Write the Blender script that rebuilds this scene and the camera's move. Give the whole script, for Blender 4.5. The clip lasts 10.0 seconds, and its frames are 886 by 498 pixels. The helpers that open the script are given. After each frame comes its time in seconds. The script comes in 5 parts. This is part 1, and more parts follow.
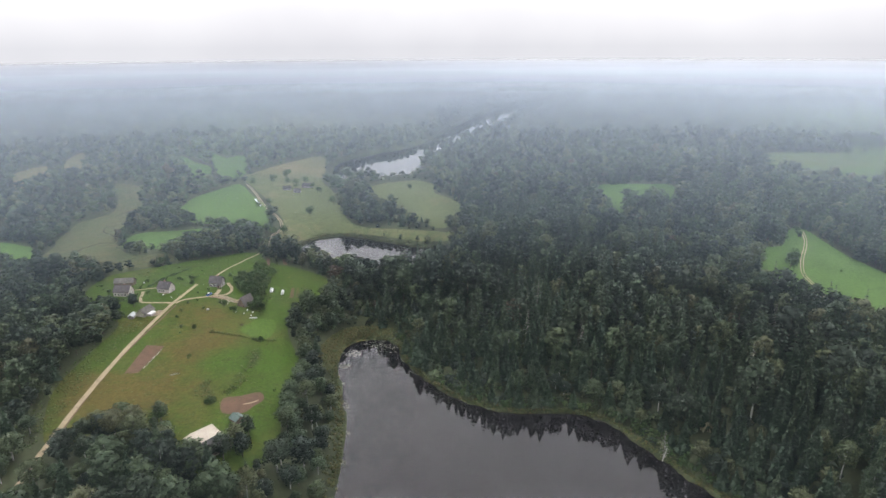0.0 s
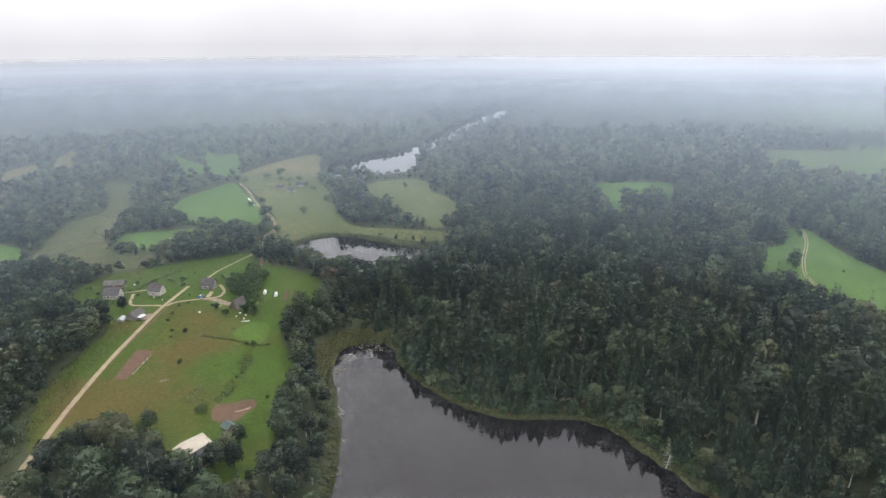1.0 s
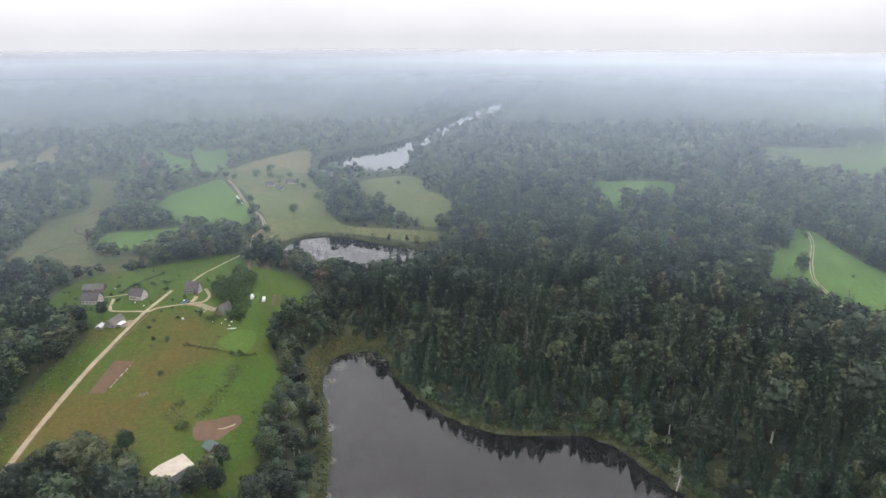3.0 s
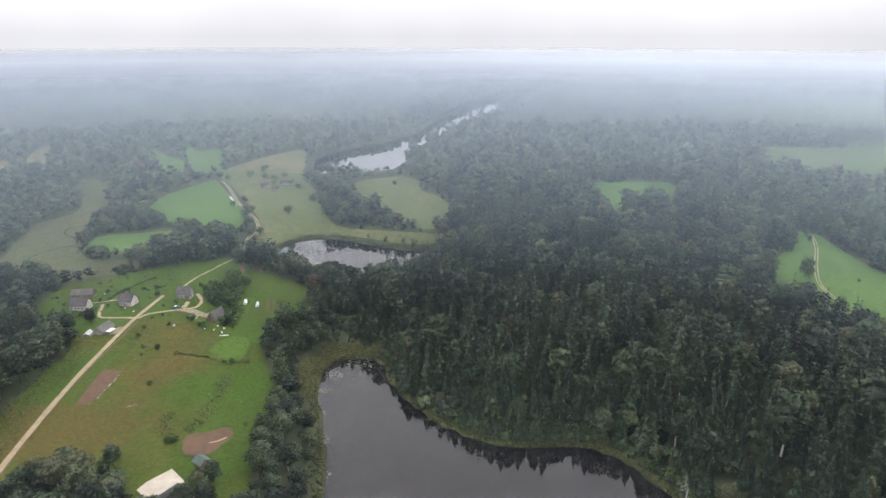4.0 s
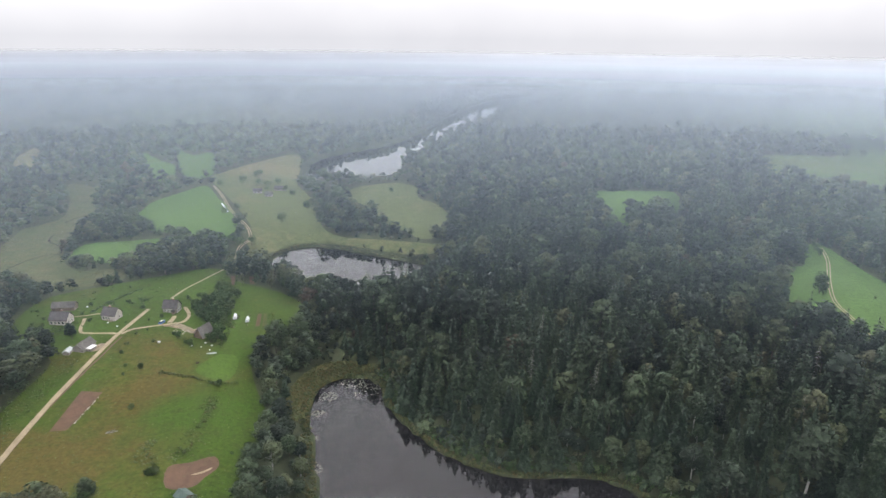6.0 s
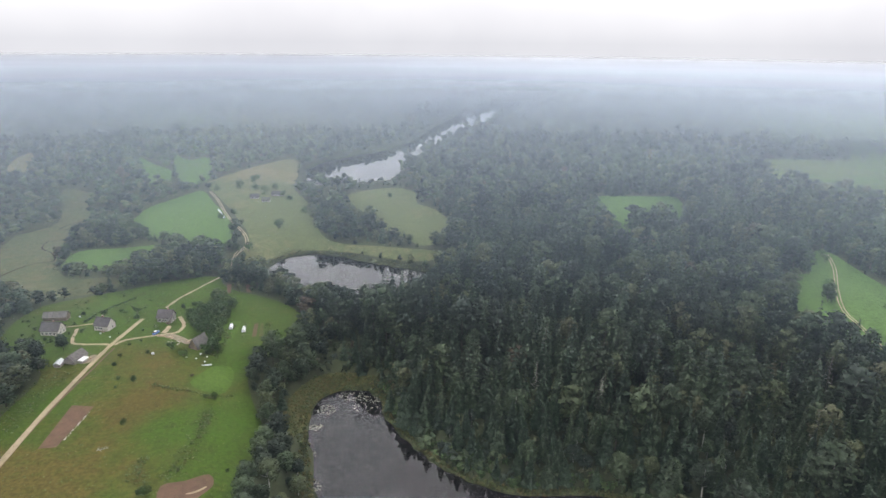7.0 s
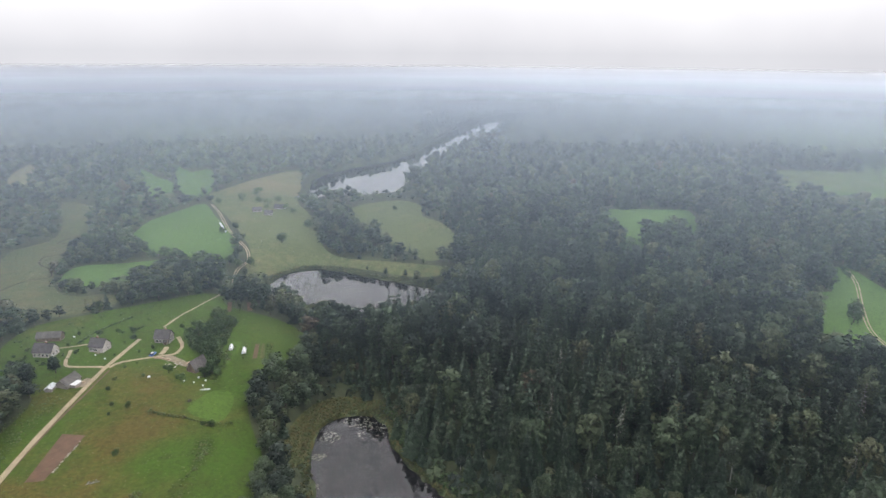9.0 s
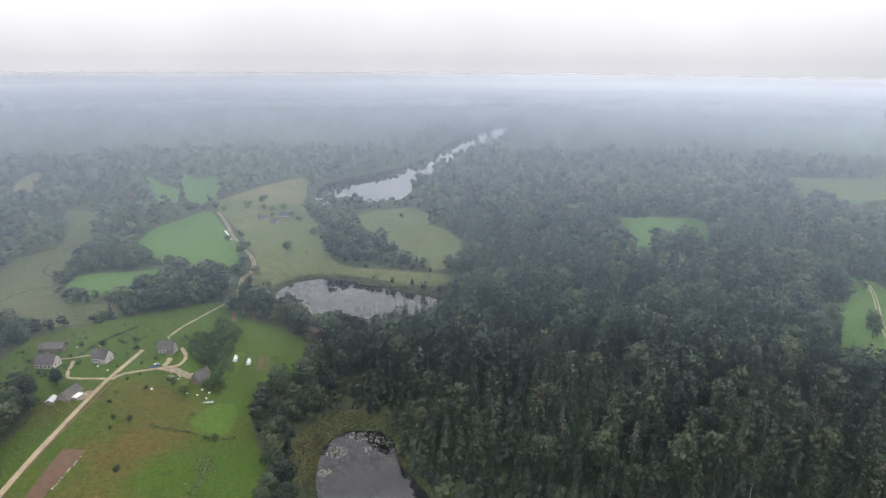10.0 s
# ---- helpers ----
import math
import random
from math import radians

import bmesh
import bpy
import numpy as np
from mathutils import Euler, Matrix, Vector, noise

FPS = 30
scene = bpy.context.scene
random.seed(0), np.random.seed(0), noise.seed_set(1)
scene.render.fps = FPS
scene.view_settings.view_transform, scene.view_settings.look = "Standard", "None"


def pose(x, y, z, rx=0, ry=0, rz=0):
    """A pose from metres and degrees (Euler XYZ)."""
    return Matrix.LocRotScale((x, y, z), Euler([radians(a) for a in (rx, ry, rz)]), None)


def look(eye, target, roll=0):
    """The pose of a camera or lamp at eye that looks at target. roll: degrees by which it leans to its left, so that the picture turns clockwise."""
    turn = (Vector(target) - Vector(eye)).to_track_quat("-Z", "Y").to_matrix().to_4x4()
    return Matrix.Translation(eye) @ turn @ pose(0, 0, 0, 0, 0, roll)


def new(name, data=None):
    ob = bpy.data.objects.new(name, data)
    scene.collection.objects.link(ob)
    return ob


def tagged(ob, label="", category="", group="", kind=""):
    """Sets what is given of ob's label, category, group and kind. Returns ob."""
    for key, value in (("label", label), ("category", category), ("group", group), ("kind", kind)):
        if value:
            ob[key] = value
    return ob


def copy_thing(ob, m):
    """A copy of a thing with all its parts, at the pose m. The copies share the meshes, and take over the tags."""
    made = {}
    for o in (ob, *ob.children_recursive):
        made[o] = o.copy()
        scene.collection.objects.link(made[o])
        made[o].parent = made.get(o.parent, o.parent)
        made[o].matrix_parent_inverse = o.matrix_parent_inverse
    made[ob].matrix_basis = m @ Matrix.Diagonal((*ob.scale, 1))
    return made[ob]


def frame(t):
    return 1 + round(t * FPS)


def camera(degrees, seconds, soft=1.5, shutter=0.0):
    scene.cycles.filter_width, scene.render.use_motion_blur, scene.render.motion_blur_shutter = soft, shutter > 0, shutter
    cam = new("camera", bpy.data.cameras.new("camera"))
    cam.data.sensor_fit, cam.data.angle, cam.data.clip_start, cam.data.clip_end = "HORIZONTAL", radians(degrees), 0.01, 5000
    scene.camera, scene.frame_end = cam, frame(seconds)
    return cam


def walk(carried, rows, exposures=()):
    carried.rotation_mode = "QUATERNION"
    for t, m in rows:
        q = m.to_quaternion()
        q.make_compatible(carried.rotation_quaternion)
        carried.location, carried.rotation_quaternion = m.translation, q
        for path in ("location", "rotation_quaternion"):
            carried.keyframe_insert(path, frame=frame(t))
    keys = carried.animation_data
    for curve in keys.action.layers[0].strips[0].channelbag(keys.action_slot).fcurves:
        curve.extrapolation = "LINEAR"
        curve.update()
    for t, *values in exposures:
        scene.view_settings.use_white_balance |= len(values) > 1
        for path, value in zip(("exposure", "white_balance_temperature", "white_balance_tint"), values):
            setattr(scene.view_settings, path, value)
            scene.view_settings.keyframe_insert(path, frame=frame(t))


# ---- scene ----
cam = camera(70.3, 10.0, soft=1.5)
# the plan below is drawn in units of PLAN metres
PLAN = 1.35
PATH = [
    (0, (0.941, -0.09, 115.44), (0.922, 1.814, 114.828), -0.3),
    (0.5, (0.654, 2.596, 115.452), (0.642, 4.498, 114.835), -0.3),
    (1, (0.324, 5.35, 115.466), (0.32, 7.251, 114.845), -0.3),
    (1.5, (-0.038, 8.173, 115.476), (-0.032, 10.072, 114.849), -0.2),
    (2, (-0.425, 11.135, 115.496), (-0.414, 13.032, 114.865), -0.1),
    (2.5, (-0.814, 14.212, 115.53), (-0.799, 16.108, 114.895), -0.0),
    (4, (-1.849, 23.834, 115.783), (-1.815, 25.727, 115.14), 0.1),
    (4.5, (-2.241, 27.007, 115.83), (-2.206, 28.901, 115.187), 0.2),
    (5, (-2.658, 30.071, 115.873), (-2.621, 31.965, 115.233), 0.3),
    (5.5, (-3.102, 32.964, 115.913), (-3.058, 34.859, 115.276), 0.5),
    (7, (-4.603, 41.372, 116.149), (-4.545, 43.272, 115.525), 0.6),
    (7.5, (-5.101, 44.08, 116.171), (-5.043, 45.981, 115.553), 0.6),
    (8, (-5.568, 46.656, 116.166), (-5.511, 48.56, 115.554), 0.5),
    (8.5, (-5.961, 49.065, 116.152), (-5.908, 50.971, 115.548), 0.5),
    (9, (-6.344, 51.391, 116.14), (-6.296, 53.3, 115.545), 0.5),
    (9.5, (-6.757, 53.674, 116.128), (-6.717, 55.586, 115.542), 0.5),
    (10, (-7.159, 55.966, 116.115), (-7.129, 57.88, 115.539), 0.4),
]
walk(cam, [(t, look(Vector(eye) * PLAN, Vector(target) * PLAN, roll)) for t, eye, target, roll in PATH],
     exposures=[(0, -0.1), (2.5, -0.08), (4, -0.04), (5.5, -0.07), (7, -0.11), (8.5, -0.16), (10, -0.2)])

# ---- sky and light ----
world = bpy.data.worlds.new("overcast_sky")
scene.world = world
world.use_nodes = True
wn, wl = world.node_tree.nodes, world.node_tree.links
sky = wn.new("ShaderNodeTexSky")
sky.sky_type, sky.sun_disc = "NISHITA", False
sky.sun_elevation, sky.sun_rotation = radians(70), radians(24)
sky.dust_density, sky.ozone_density = 6.0, 1.0
cloud = wn.new("ShaderNodeMix")
cloud.data_type = "RGBA"
cloud.inputs[0].default_value = 0.985
where, split, rise = wn.new("ShaderNodeTexCoord"), wn.new("ShaderNodeSeparateXYZ"), wn.new("ShaderNodeValToRGB")
# an overcast deck: bright overhead, duller towards the horizon
for place, tone in ((0.0, (0.805, 0.807, 0.843)), (0.02, (0.905, 0.9, 0.932)), (0.05, (1.03, 1.02, 1.045)), (0.2, (1.62, 1.6, 1.65)), (0.42, (2.12, 2.08, 2.16)), (1.0, (2.2, 2.15, 2.22))):
    spot = rise.color_ramp.elements[0] if place == 0 else rise.color_ramp.elements[-1] if place == 1 else rise.color_ramp.elements.new(place)
    spot.color = (*tone, 1)
puffs, shade = wn.new("ShaderNodeTexNoise"), wn.new("ShaderNodeValToRGB")
puffs.inputs["Scale"].default_value, puffs.inputs["Detail"].default_value = 2.2, 5.0
shade.color_ramp.elements[0].position, shade.color_ramp.elements[1].position = 0.34, 0.68
shade.color_ramp.elements[0].color, shade.color_ramp.elements[1].color = (0.88, 0.88, 0.9, 1), (1.06, 1.06, 1.06, 1)
deck, bright = wn.new("ShaderNodeMix"), wn.new("ShaderNodeMix")
for node in (deck, bright):
    node.data_type, node.blend_type = "RGBA", "MULTIPLY"
    node.inputs[0].default_value = 1.0
bright.inputs[7].default_value = (11.5, 11.5, 11.5, 1)
wl.new(where.outputs["Generated"], split.inputs[0])
wl.new(split.outputs["Z"], rise.inputs[0])
wl.new(puffs.outputs[0], shade.inputs[0])
wl.new(rise.outputs[0], deck.inputs[6])
wl.new(shade.outputs[0], deck.inputs[7])
wl.new(deck.outputs[2], bright.inputs[6])
wl.new(bright.outputs[2], cloud.inputs[7])
wl.new(sky.outputs[0], cloud.inputs[6])
wl.new(cloud.outputs[2], wn["Background"].inputs[0])
wn["Background"].inputs[1].default_value = 0.1
sun = new("sun", bpy.data.lights.new("sun", "SUN"))
sun.data.energy, sun.data.angle, sun.data.color = 0.7, radians(25), (1.0, 0.96, 0.9)
sun.matrix_basis = look((0, 0, 300), (-40, -90, 20))
scene.cycles.min_light_bounces = 2
scene.cycles.transparent_max_bounces = 20

# ---- materials ----


class Mat:
    """A small helper round a node material."""

    def __init__(self, name, rough=0.8, metal=0.0, spec=0.3):
        self.m = bpy.data.materials.new(name)
        self.m.use_nodes = True
        self.n, self.l = self.m.node_tree.nodes, self.m.node_tree.links
        self.b = self.n["Principled BSDF"]
        self.b.inputs["Roughness"].default_value = rough
        self.b.inputs["Metallic"].default_value = metal
        self.b.inputs["Specular IOR Level"].default_value = spec
        self.tex = None

    def put(self, value, socket):
        if isinstance(value, bpy.types.NodeSocket):
            self.l.new(value, socket)
        else:
            socket.default_value = value

    def where(self):
        if self.tex is None:
            self.tex = self.n.new("ShaderNodeTexCoord")
        return self.tex.outputs["Object"]

    def noise(self, scale, detail=3.0, rough=0.55):
        t = self.n.new("ShaderNodeTexNoise")
        t.inputs["Scale"].default_value, t.inputs["Detail"].default_value, t.inputs["Roughness"].default_value = scale, detail, rough
        self.l.new(self.where(), t.inputs["Vector"])
        return t.outputs["Fac"]

    def ramp(self, fac, stops):
        r = self.n.new("ShaderNodeValToRGB")
        while len(r.color_ramp.elements) < len(stops):
            r.color_ramp.elements.new(0.5)
        for e, (p, c) in zip(r.color_ramp.elements, stops):
            e.position, e.color = p, (*c, 1) if len(c) == 3 else c
        self.l.new(fac, r.inputs[0])
        return r.outputs[0]

    def mix(self, fac, a, b, kind="MIX"):
        x = self.n.new("ShaderNodeMix")
        x.data_type, x.blend_type = "RGBA", kind
        self.put(fac, x.inputs[0])
        self.put((*a, 1) if isinstance(a, tuple) else a, x.inputs[6])
        self.put((*b, 1) if isinstance(b, tuple) else b, x.inputs[7])
        return x.outputs[2]

    def math(self, op, a, b=0.0, c=0.0):
        x = self.n.new("ShaderNodeMath")
        x.operation = op
        for v, s in zip((a, b, c), x.inputs):
            self.put(v, s)
        return x.outputs[0]

    def attr(self, name):
        a = self.n.new("ShaderNodeAttribute")
        a.attribute_name = name
        return a.outputs["Fac"]

    def chance(self):
        return self.n.new("ShaderNodeObjectInfo").outputs["Random"]

    def colour(self, value):
        self.put((*value, 1) if isinstance(value, tuple) else value, self.b.inputs["Base Color"])
        return self

    def bump(self, height, strength=0.4, distance=0.1):
        x = self.n.new("ShaderNodeBump")
        x.inputs["Strength"].default_value, x.inputs["Distance"].default_value = strength, distance
        self.l.new(height, x.inputs["Height"])
        self.l.new(x.outputs[0], self.b.inputs["Normal"])
        return self


def mottled(name, dark, light, big=0.3, small=3.0, rough=0.85, bump=0.3, dist=0.05, spec=0.25):
    """A surface whose colour wanders between two tones at two scales."""
    k = Mat(name, rough, spec=spec)
    a, b = k.noise(big, 4), k.noise(small, 3)
    f = k.math("ADD", k.math("MULTIPLY", a, 0.65), k.math("MULTIPLY", b, 0.35))
    k.colour(k.ramp(f, [(0.32, dark), (0.68, light)]))
    k.bump(b, bump, dist)
    return k.m


def foliage(name, stops, small=0.8):
    """Leaves: one hue a tree, with light and dark tufts."""
    k = Mat(name, 0.6, spec=0.22)
    spot = k.n.new("ShaderNodeNewGeometry").outputs["Position"]
    t = k.math("FRACT", k.math("ADD", k.attr("tone"), k.chance()))
    base = k.ramp(t, stops)
    grains = []
    for scale in (small, small * 3.2):
        g = k.n.new("ShaderNodeTexNoise")
        g.inputs["Scale"].default_value, g.inputs["Detail"].default_value = scale, 2.0
        k.l.new(spot, g.inputs["Vector"])
        grains.append(g.outputs["Fac"])
    mass = k.ramp(grains[0], [(0.35, (0.74, 0.76, 0.76)), (0.65, (1.1, 1.09, 1.04))])
    leafy = k.ramp(grains[1], [(0.36, (0.62, 0.64, 0.66)), (0.64, (1.2, 1.18, 1.14))])
    tint = k.mix(1.0, k.mix(1.0, base, mass, "MULTIPLY"), leafy, "MULTIPLY")
    k.colour(tint)
    k.bump(grains[1], 0.5, 0.4)
    thin, both = k.n.new("ShaderNodeBsdfTranslucent"), k.n.new("ShaderNodeMixShader")
    k.l.new(k.mix(1.0, tint, (1.3, 1.4, 1.1), "MULTIPLY"), thin.inputs[0])
    both.inputs[0].default_value = 0.28
    k.l.new(k.b.outputs[0], both.inputs[1])
    k.l.new(thin.outputs[0], both.inputs[2])
    k.l.new(both.outputs[0], k.n["Material Output"].inputs["Surface"])
    return k.m


LEAF = foliage("broad_leaves", [(0.0, (0.026, 0.042, 0.034)), (0.25, (0.039, 0.056, 0.040)), (0.45, (0.053, 0.074, 0.047)), (0.62, (0.062, 0.092, 0.052)),
                                (0.8, (0.080, 0.105, 0.056)), (0.93, (0.105, 0.120, 0.064)), (0.985, (0.111, 0.115, 0.068)), (1.0, (0.103, 0.080, 0.058))])
NEEDLE = foliage("spruce_needles", [(0.0, (0.031, 0.053, 0.035)), (0.5, (0.044, 0.070, 0.043)), (1.0, (0.062, 0.087, 0.050))])
BUSH = foliage("bush_leaves", [(0.0, (0.040, 0.069, 0.025)), (0.6, (0.057, 0.098, 0.034)), (1.0, (0.086, 0.115, 0.046))])
BARK = mottled("grey_bark", (0.05, 0.042, 0.034), (0.13, 0.11, 0.09), 0.8, 6)
BIRCH = mottled("birch_bark", (0.16, 0.15, 0.14), (0.62, 0.6, 0.56), 0.6, 3)
FLOOR = mottled("forest_floor", (0.018, 0.026, 0.012), (0.05, 0.06, 0.024), 0.05, 0.9)


def grass(name, green, lush, dry, small=0.9):
    k = Mat(name, 0.85, spec=0.15)
    big, mid, fine = k.noise(0.035, 5, 0.65), k.noise(0.2, 6, 0.7), k.noise(small, 4, 0.7)
    c = k.mix(k.ramp(mid, [(0.35, (0, 0, 0)), (0.65, (1, 1, 1))]), green, lush)
    d = k.math("ADD", k.attr("dry"), k.math("MULTIPLY", k.math("SUBTRACT", big, 0.5), 1.5))
    d = k.math("ADD", d, k.math("MULTIPLY", k.math("SUBTRACT", mid, 0.5), 1.3))
    c = k.mix(k.ramp(d, [(0.25, (0, 0, 0)), (0.8, (1, 1, 1))]), c, dry)
    c = k.mix(k.ramp(fine, [(0.35, (0, 0, 0)), (0.7, (1.0, 1.0, 1.0))]), c, k.mix(1.0, c, (0.5, 0.54, 0.46), "MULTIPLY"))
    k.colour(c)
    k.bump(fine, 0.5, 0.25)
    return k.m


MEADOW_GRASS = grass("meadow_grass", (0.046, 0.071, 0.008), (0.045, 0.091, 0.007), (0.088, 0.07, 0.016))
FIELD_GRASS = grass("field_grass", (0.072, 0.13, 0.03), (0.082, 0.148, 0.034), (0.105, 0.13, 0.045))
OLIVE_GRASS = grass("rough_pasture", (0.092, 0.108, 0.043), (0.105, 0.124, 0.048), (0.17, 0.145, 0.07))
BOG_GRASS = grass("bog_sedge", (0.07, 0.084, 0.04), (0.085, 0.102, 0.046), (0.115, 0.1, 0.05))
SEDGE = grass("shore_sedge", (0.065, 0.08, 0.025), (0.085, 0.09, 0.028), (0.105, 0.085, 0.03), 1.6)
DIRT = mottled("sandy_road", (0.2, 0.158, 0.102), (0.33, 0.265, 0.175), 0.25, 2.5)
SOIL = mottled("tilled_soil", (0.07, 0.042, 0.027), (0.118, 0.07, 0.045), 0.4, 3)
k = Mat("lake_water", 0.02, spec=0.6)
k.b.inputs["IOR"].default_value = 1.333
k.colour(k.mix(k.noise(0.02, 2), (0.008, 0.008, 0.009), (0.014, 0.013, 0.013)))
WATER = k.m


def mist(name, depth, tints):
    """A sheet with distance haze painted in, thicker away from its middle: depth holds (distance, share of light it
    takes), tints (distance, haze light as colour).
    """
    k = Mat(name)
    k.n.remove(k.b)
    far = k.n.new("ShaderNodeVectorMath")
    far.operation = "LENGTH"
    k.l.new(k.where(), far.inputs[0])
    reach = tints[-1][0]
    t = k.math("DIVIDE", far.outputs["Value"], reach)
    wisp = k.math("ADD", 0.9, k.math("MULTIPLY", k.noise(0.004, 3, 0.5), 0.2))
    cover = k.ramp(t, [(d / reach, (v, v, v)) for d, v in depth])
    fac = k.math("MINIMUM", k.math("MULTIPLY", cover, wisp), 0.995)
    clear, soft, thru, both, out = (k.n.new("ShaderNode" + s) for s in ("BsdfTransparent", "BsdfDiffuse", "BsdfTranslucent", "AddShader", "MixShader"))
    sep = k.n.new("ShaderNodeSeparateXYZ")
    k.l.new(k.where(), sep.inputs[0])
    # lighter to the east: the haze's brighter side is painted into its colour
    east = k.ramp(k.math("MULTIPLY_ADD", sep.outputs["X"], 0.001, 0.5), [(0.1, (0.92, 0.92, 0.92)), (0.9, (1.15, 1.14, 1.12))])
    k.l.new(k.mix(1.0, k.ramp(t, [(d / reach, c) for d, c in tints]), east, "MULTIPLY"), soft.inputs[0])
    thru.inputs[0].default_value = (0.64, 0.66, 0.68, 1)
    k.l.new(soft.outputs[0], both.inputs[0])
    k.l.new(thru.outputs[0], both.inputs[1])
    k.l.new(fac, out.inputs[0])
    k.l.new(clear.outputs[0], out.inputs[1])
    k.l.new(both.outputs[0], out.inputs[2])
    k.l.new(out.outputs[0], k.n["Material Output"].inputs["Surface"])
    return k.m

# ---- lie of the land ----
LAKE_NEAR = [(-30, 140), (-31, 153), (-32, 166), (-34, 180), (-38, 197), (-42, 214), (-42, 227), (-38, 234), (-31, 237), (-24, 236),
             (-19, 230), (-17, 221), (-12, 211), (-5, 201), (2, 193), (12, 186), (24, 182), (40, 182), (52, 177), (58, 167),
             (64, 157), (70, 146), (75, 138), (80, 110), (70, 60), (30, 30), (-10, 45), (-26, 90)]
LAKE_MID = [(-90, 355), (-86, 373), (-80, 382), (-68, 386), (-53, 382), (-40, 374), (-24, 366), (-8, 358), (2, 351), (-2, 338), (-10, 322),
            (-24, 308), (-40, 306), (-52, 314), (-66, 328), (-80, 343)]
LAKE_FAR = [(-101, 560), (-112, 600), (-115, 643), (-105, 677), (-80, 716), (-50, 752), (-29, 800), (-10, 870), (14, 985), (54, 1130), (105, 1286),
            (163, 1399), (226, 1442), (230, 1385), (205, 1285), (115, 1068), (76, 933), (49, 886), (16, 776), (-4, 705), (-21, 660), (-32, 600),
            (-46, 577), (-70, 566), (-90, 562)]
HEIGHTS = [(-95, 220, 9.5), (-90, 190, 9.5), (-63, 172, 8.5), (-130, 250, 9.5), (-90, 140, 10), (-155, 270, 9.5), (-78, 265, 8.5),
           (-120, 355, 8), (-150, 380, 9), (-125, 467, 11), (-215, 400, 4.5), (-210, 330, 4.5), (-260, 250, 10), (-180, 190, 14),
           (150, 262, 23.5), (138, 262, 23), (190, 300, 21), (190, 240, 19), (128, 385, 28), (150, 395, 27), (108, 352, 24), (92, 320, 17), (105, 195, 14), (104, 262, 15), (62, 262, 14), (62, 222, 9), (32, 222, 10), (14, 272, 8),
           (40, 390, 11), (-16, 425, 7), (310, 620, 12), (-350, 580, 13), (0, 500, 9), (60, 600, 5), (20, 690, 3), (180, 1000, 5), (300, 330, 22),
           (260, 480, 14), (-300, 900, 14), (120, 800, 5), (400, 1000, 12), (-100, 1200, 12), (600, 600, 14), (-600, 500, 14),
           (160, 120, 14), (-120, 60, 12), (130, 20, 14), (0, 2500, 20), (900, 2000, 18), (-900, 2000, 18)]


def inside(x, y, loop):
    """Whether the points of the arrays x, y lie inside a closed loop."""
    hit = np.zeros(np.shape(x), bool)
    for (ax, ay), (bx, by) in zip(loop, loop[1:] + loop[:1]):
        cross = (ay > y) != (by > y)
        hit ^= cross & (x < (bx - ax) * (y - ay) / ((by - ay) or 1e-9) + ax)
    return hit


def away(x, y, loop, closed=True):
    """The distance of the points of the arrays x, y from a loop's line."""
    best = np.full(np.shape(x), 1e9)
    for (ax, ay), (bx, by) in zip(loop, loop[1:] + loop[:1] if closed else loop[1:]):
        ux, uy = bx - ax, by - ay
        k = np.clip(((x - ax) * ux + (y - ay) * uy) / max(ux * ux + uy * uy, 1e-9), 0, 1)
        best = np.minimum(best, np.hypot(x - ax - k * ux, y - ay - k * uy))
    return best


def rounded(loop, steps=4, closed=True):
    """A smooth line through the corners of a loop."""
    out, n = [], len(loop)
    for i in range(n if closed else n - 1):
        pick = [loop[(i + j) % n] if closed else loop[min(max(i + j, 0), n - 1)] for j in (-1, 0, 1, 2)]
        (ax, ay), (bx, by), (cx, cy), (dx, dy) = pick
        for s in range(steps):
            t = s / steps
            f = (-t + 2 * t * t - t ** 3, 2 - 5 * t * t + 3 * t ** 3, t + 4 * t * t - 3 * t ** 3, t ** 3 - t * t)
            out.append(((f[0] * ax + f[1] * bx + f[2] * cx + f[3] * dx) / 2, (f[0] * ay + f[1] * by + f[2] * cy + f[3] * dy) / 2))
    return out if closed else out + [tuple(loop[-1])]


SHORES = [rounded(LAKE_NEAR, 4), rounded(LAKE_MID, 3), rounded(LAKE_FAR, 3)]


def land(x, y):
    """The ground's height at the points of the arrays x, y; the lakes lie at 0."""
    x, y = np.asarray(x, float), np.asarray(y, float)
    top, total = 0, 0
    for hx, hy, hz in HEIGHTS:
        w = ((x - hx) ** 2 + (y - hy) ** 2 + 900.0) ** -1.6
        top, total = top + w * hz, total + w
    z = top / total + 0.5 * np.sin(x / 23 + 1.3) * np.sin(y / 31) + 0.25 * np.sin(x / 9 + y / 13)
    for loop in SHORES:
        d = away(x, y, loop)
        wet = inside(x, y, loop)
        k = np.clip(d / 50, 0, 1)
        z = np.where(wet, -np.minimum(0.25 * d, 3), np.minimum(z, 0.35 + z * (1 - (1 - k) ** 2.2)))
    return z

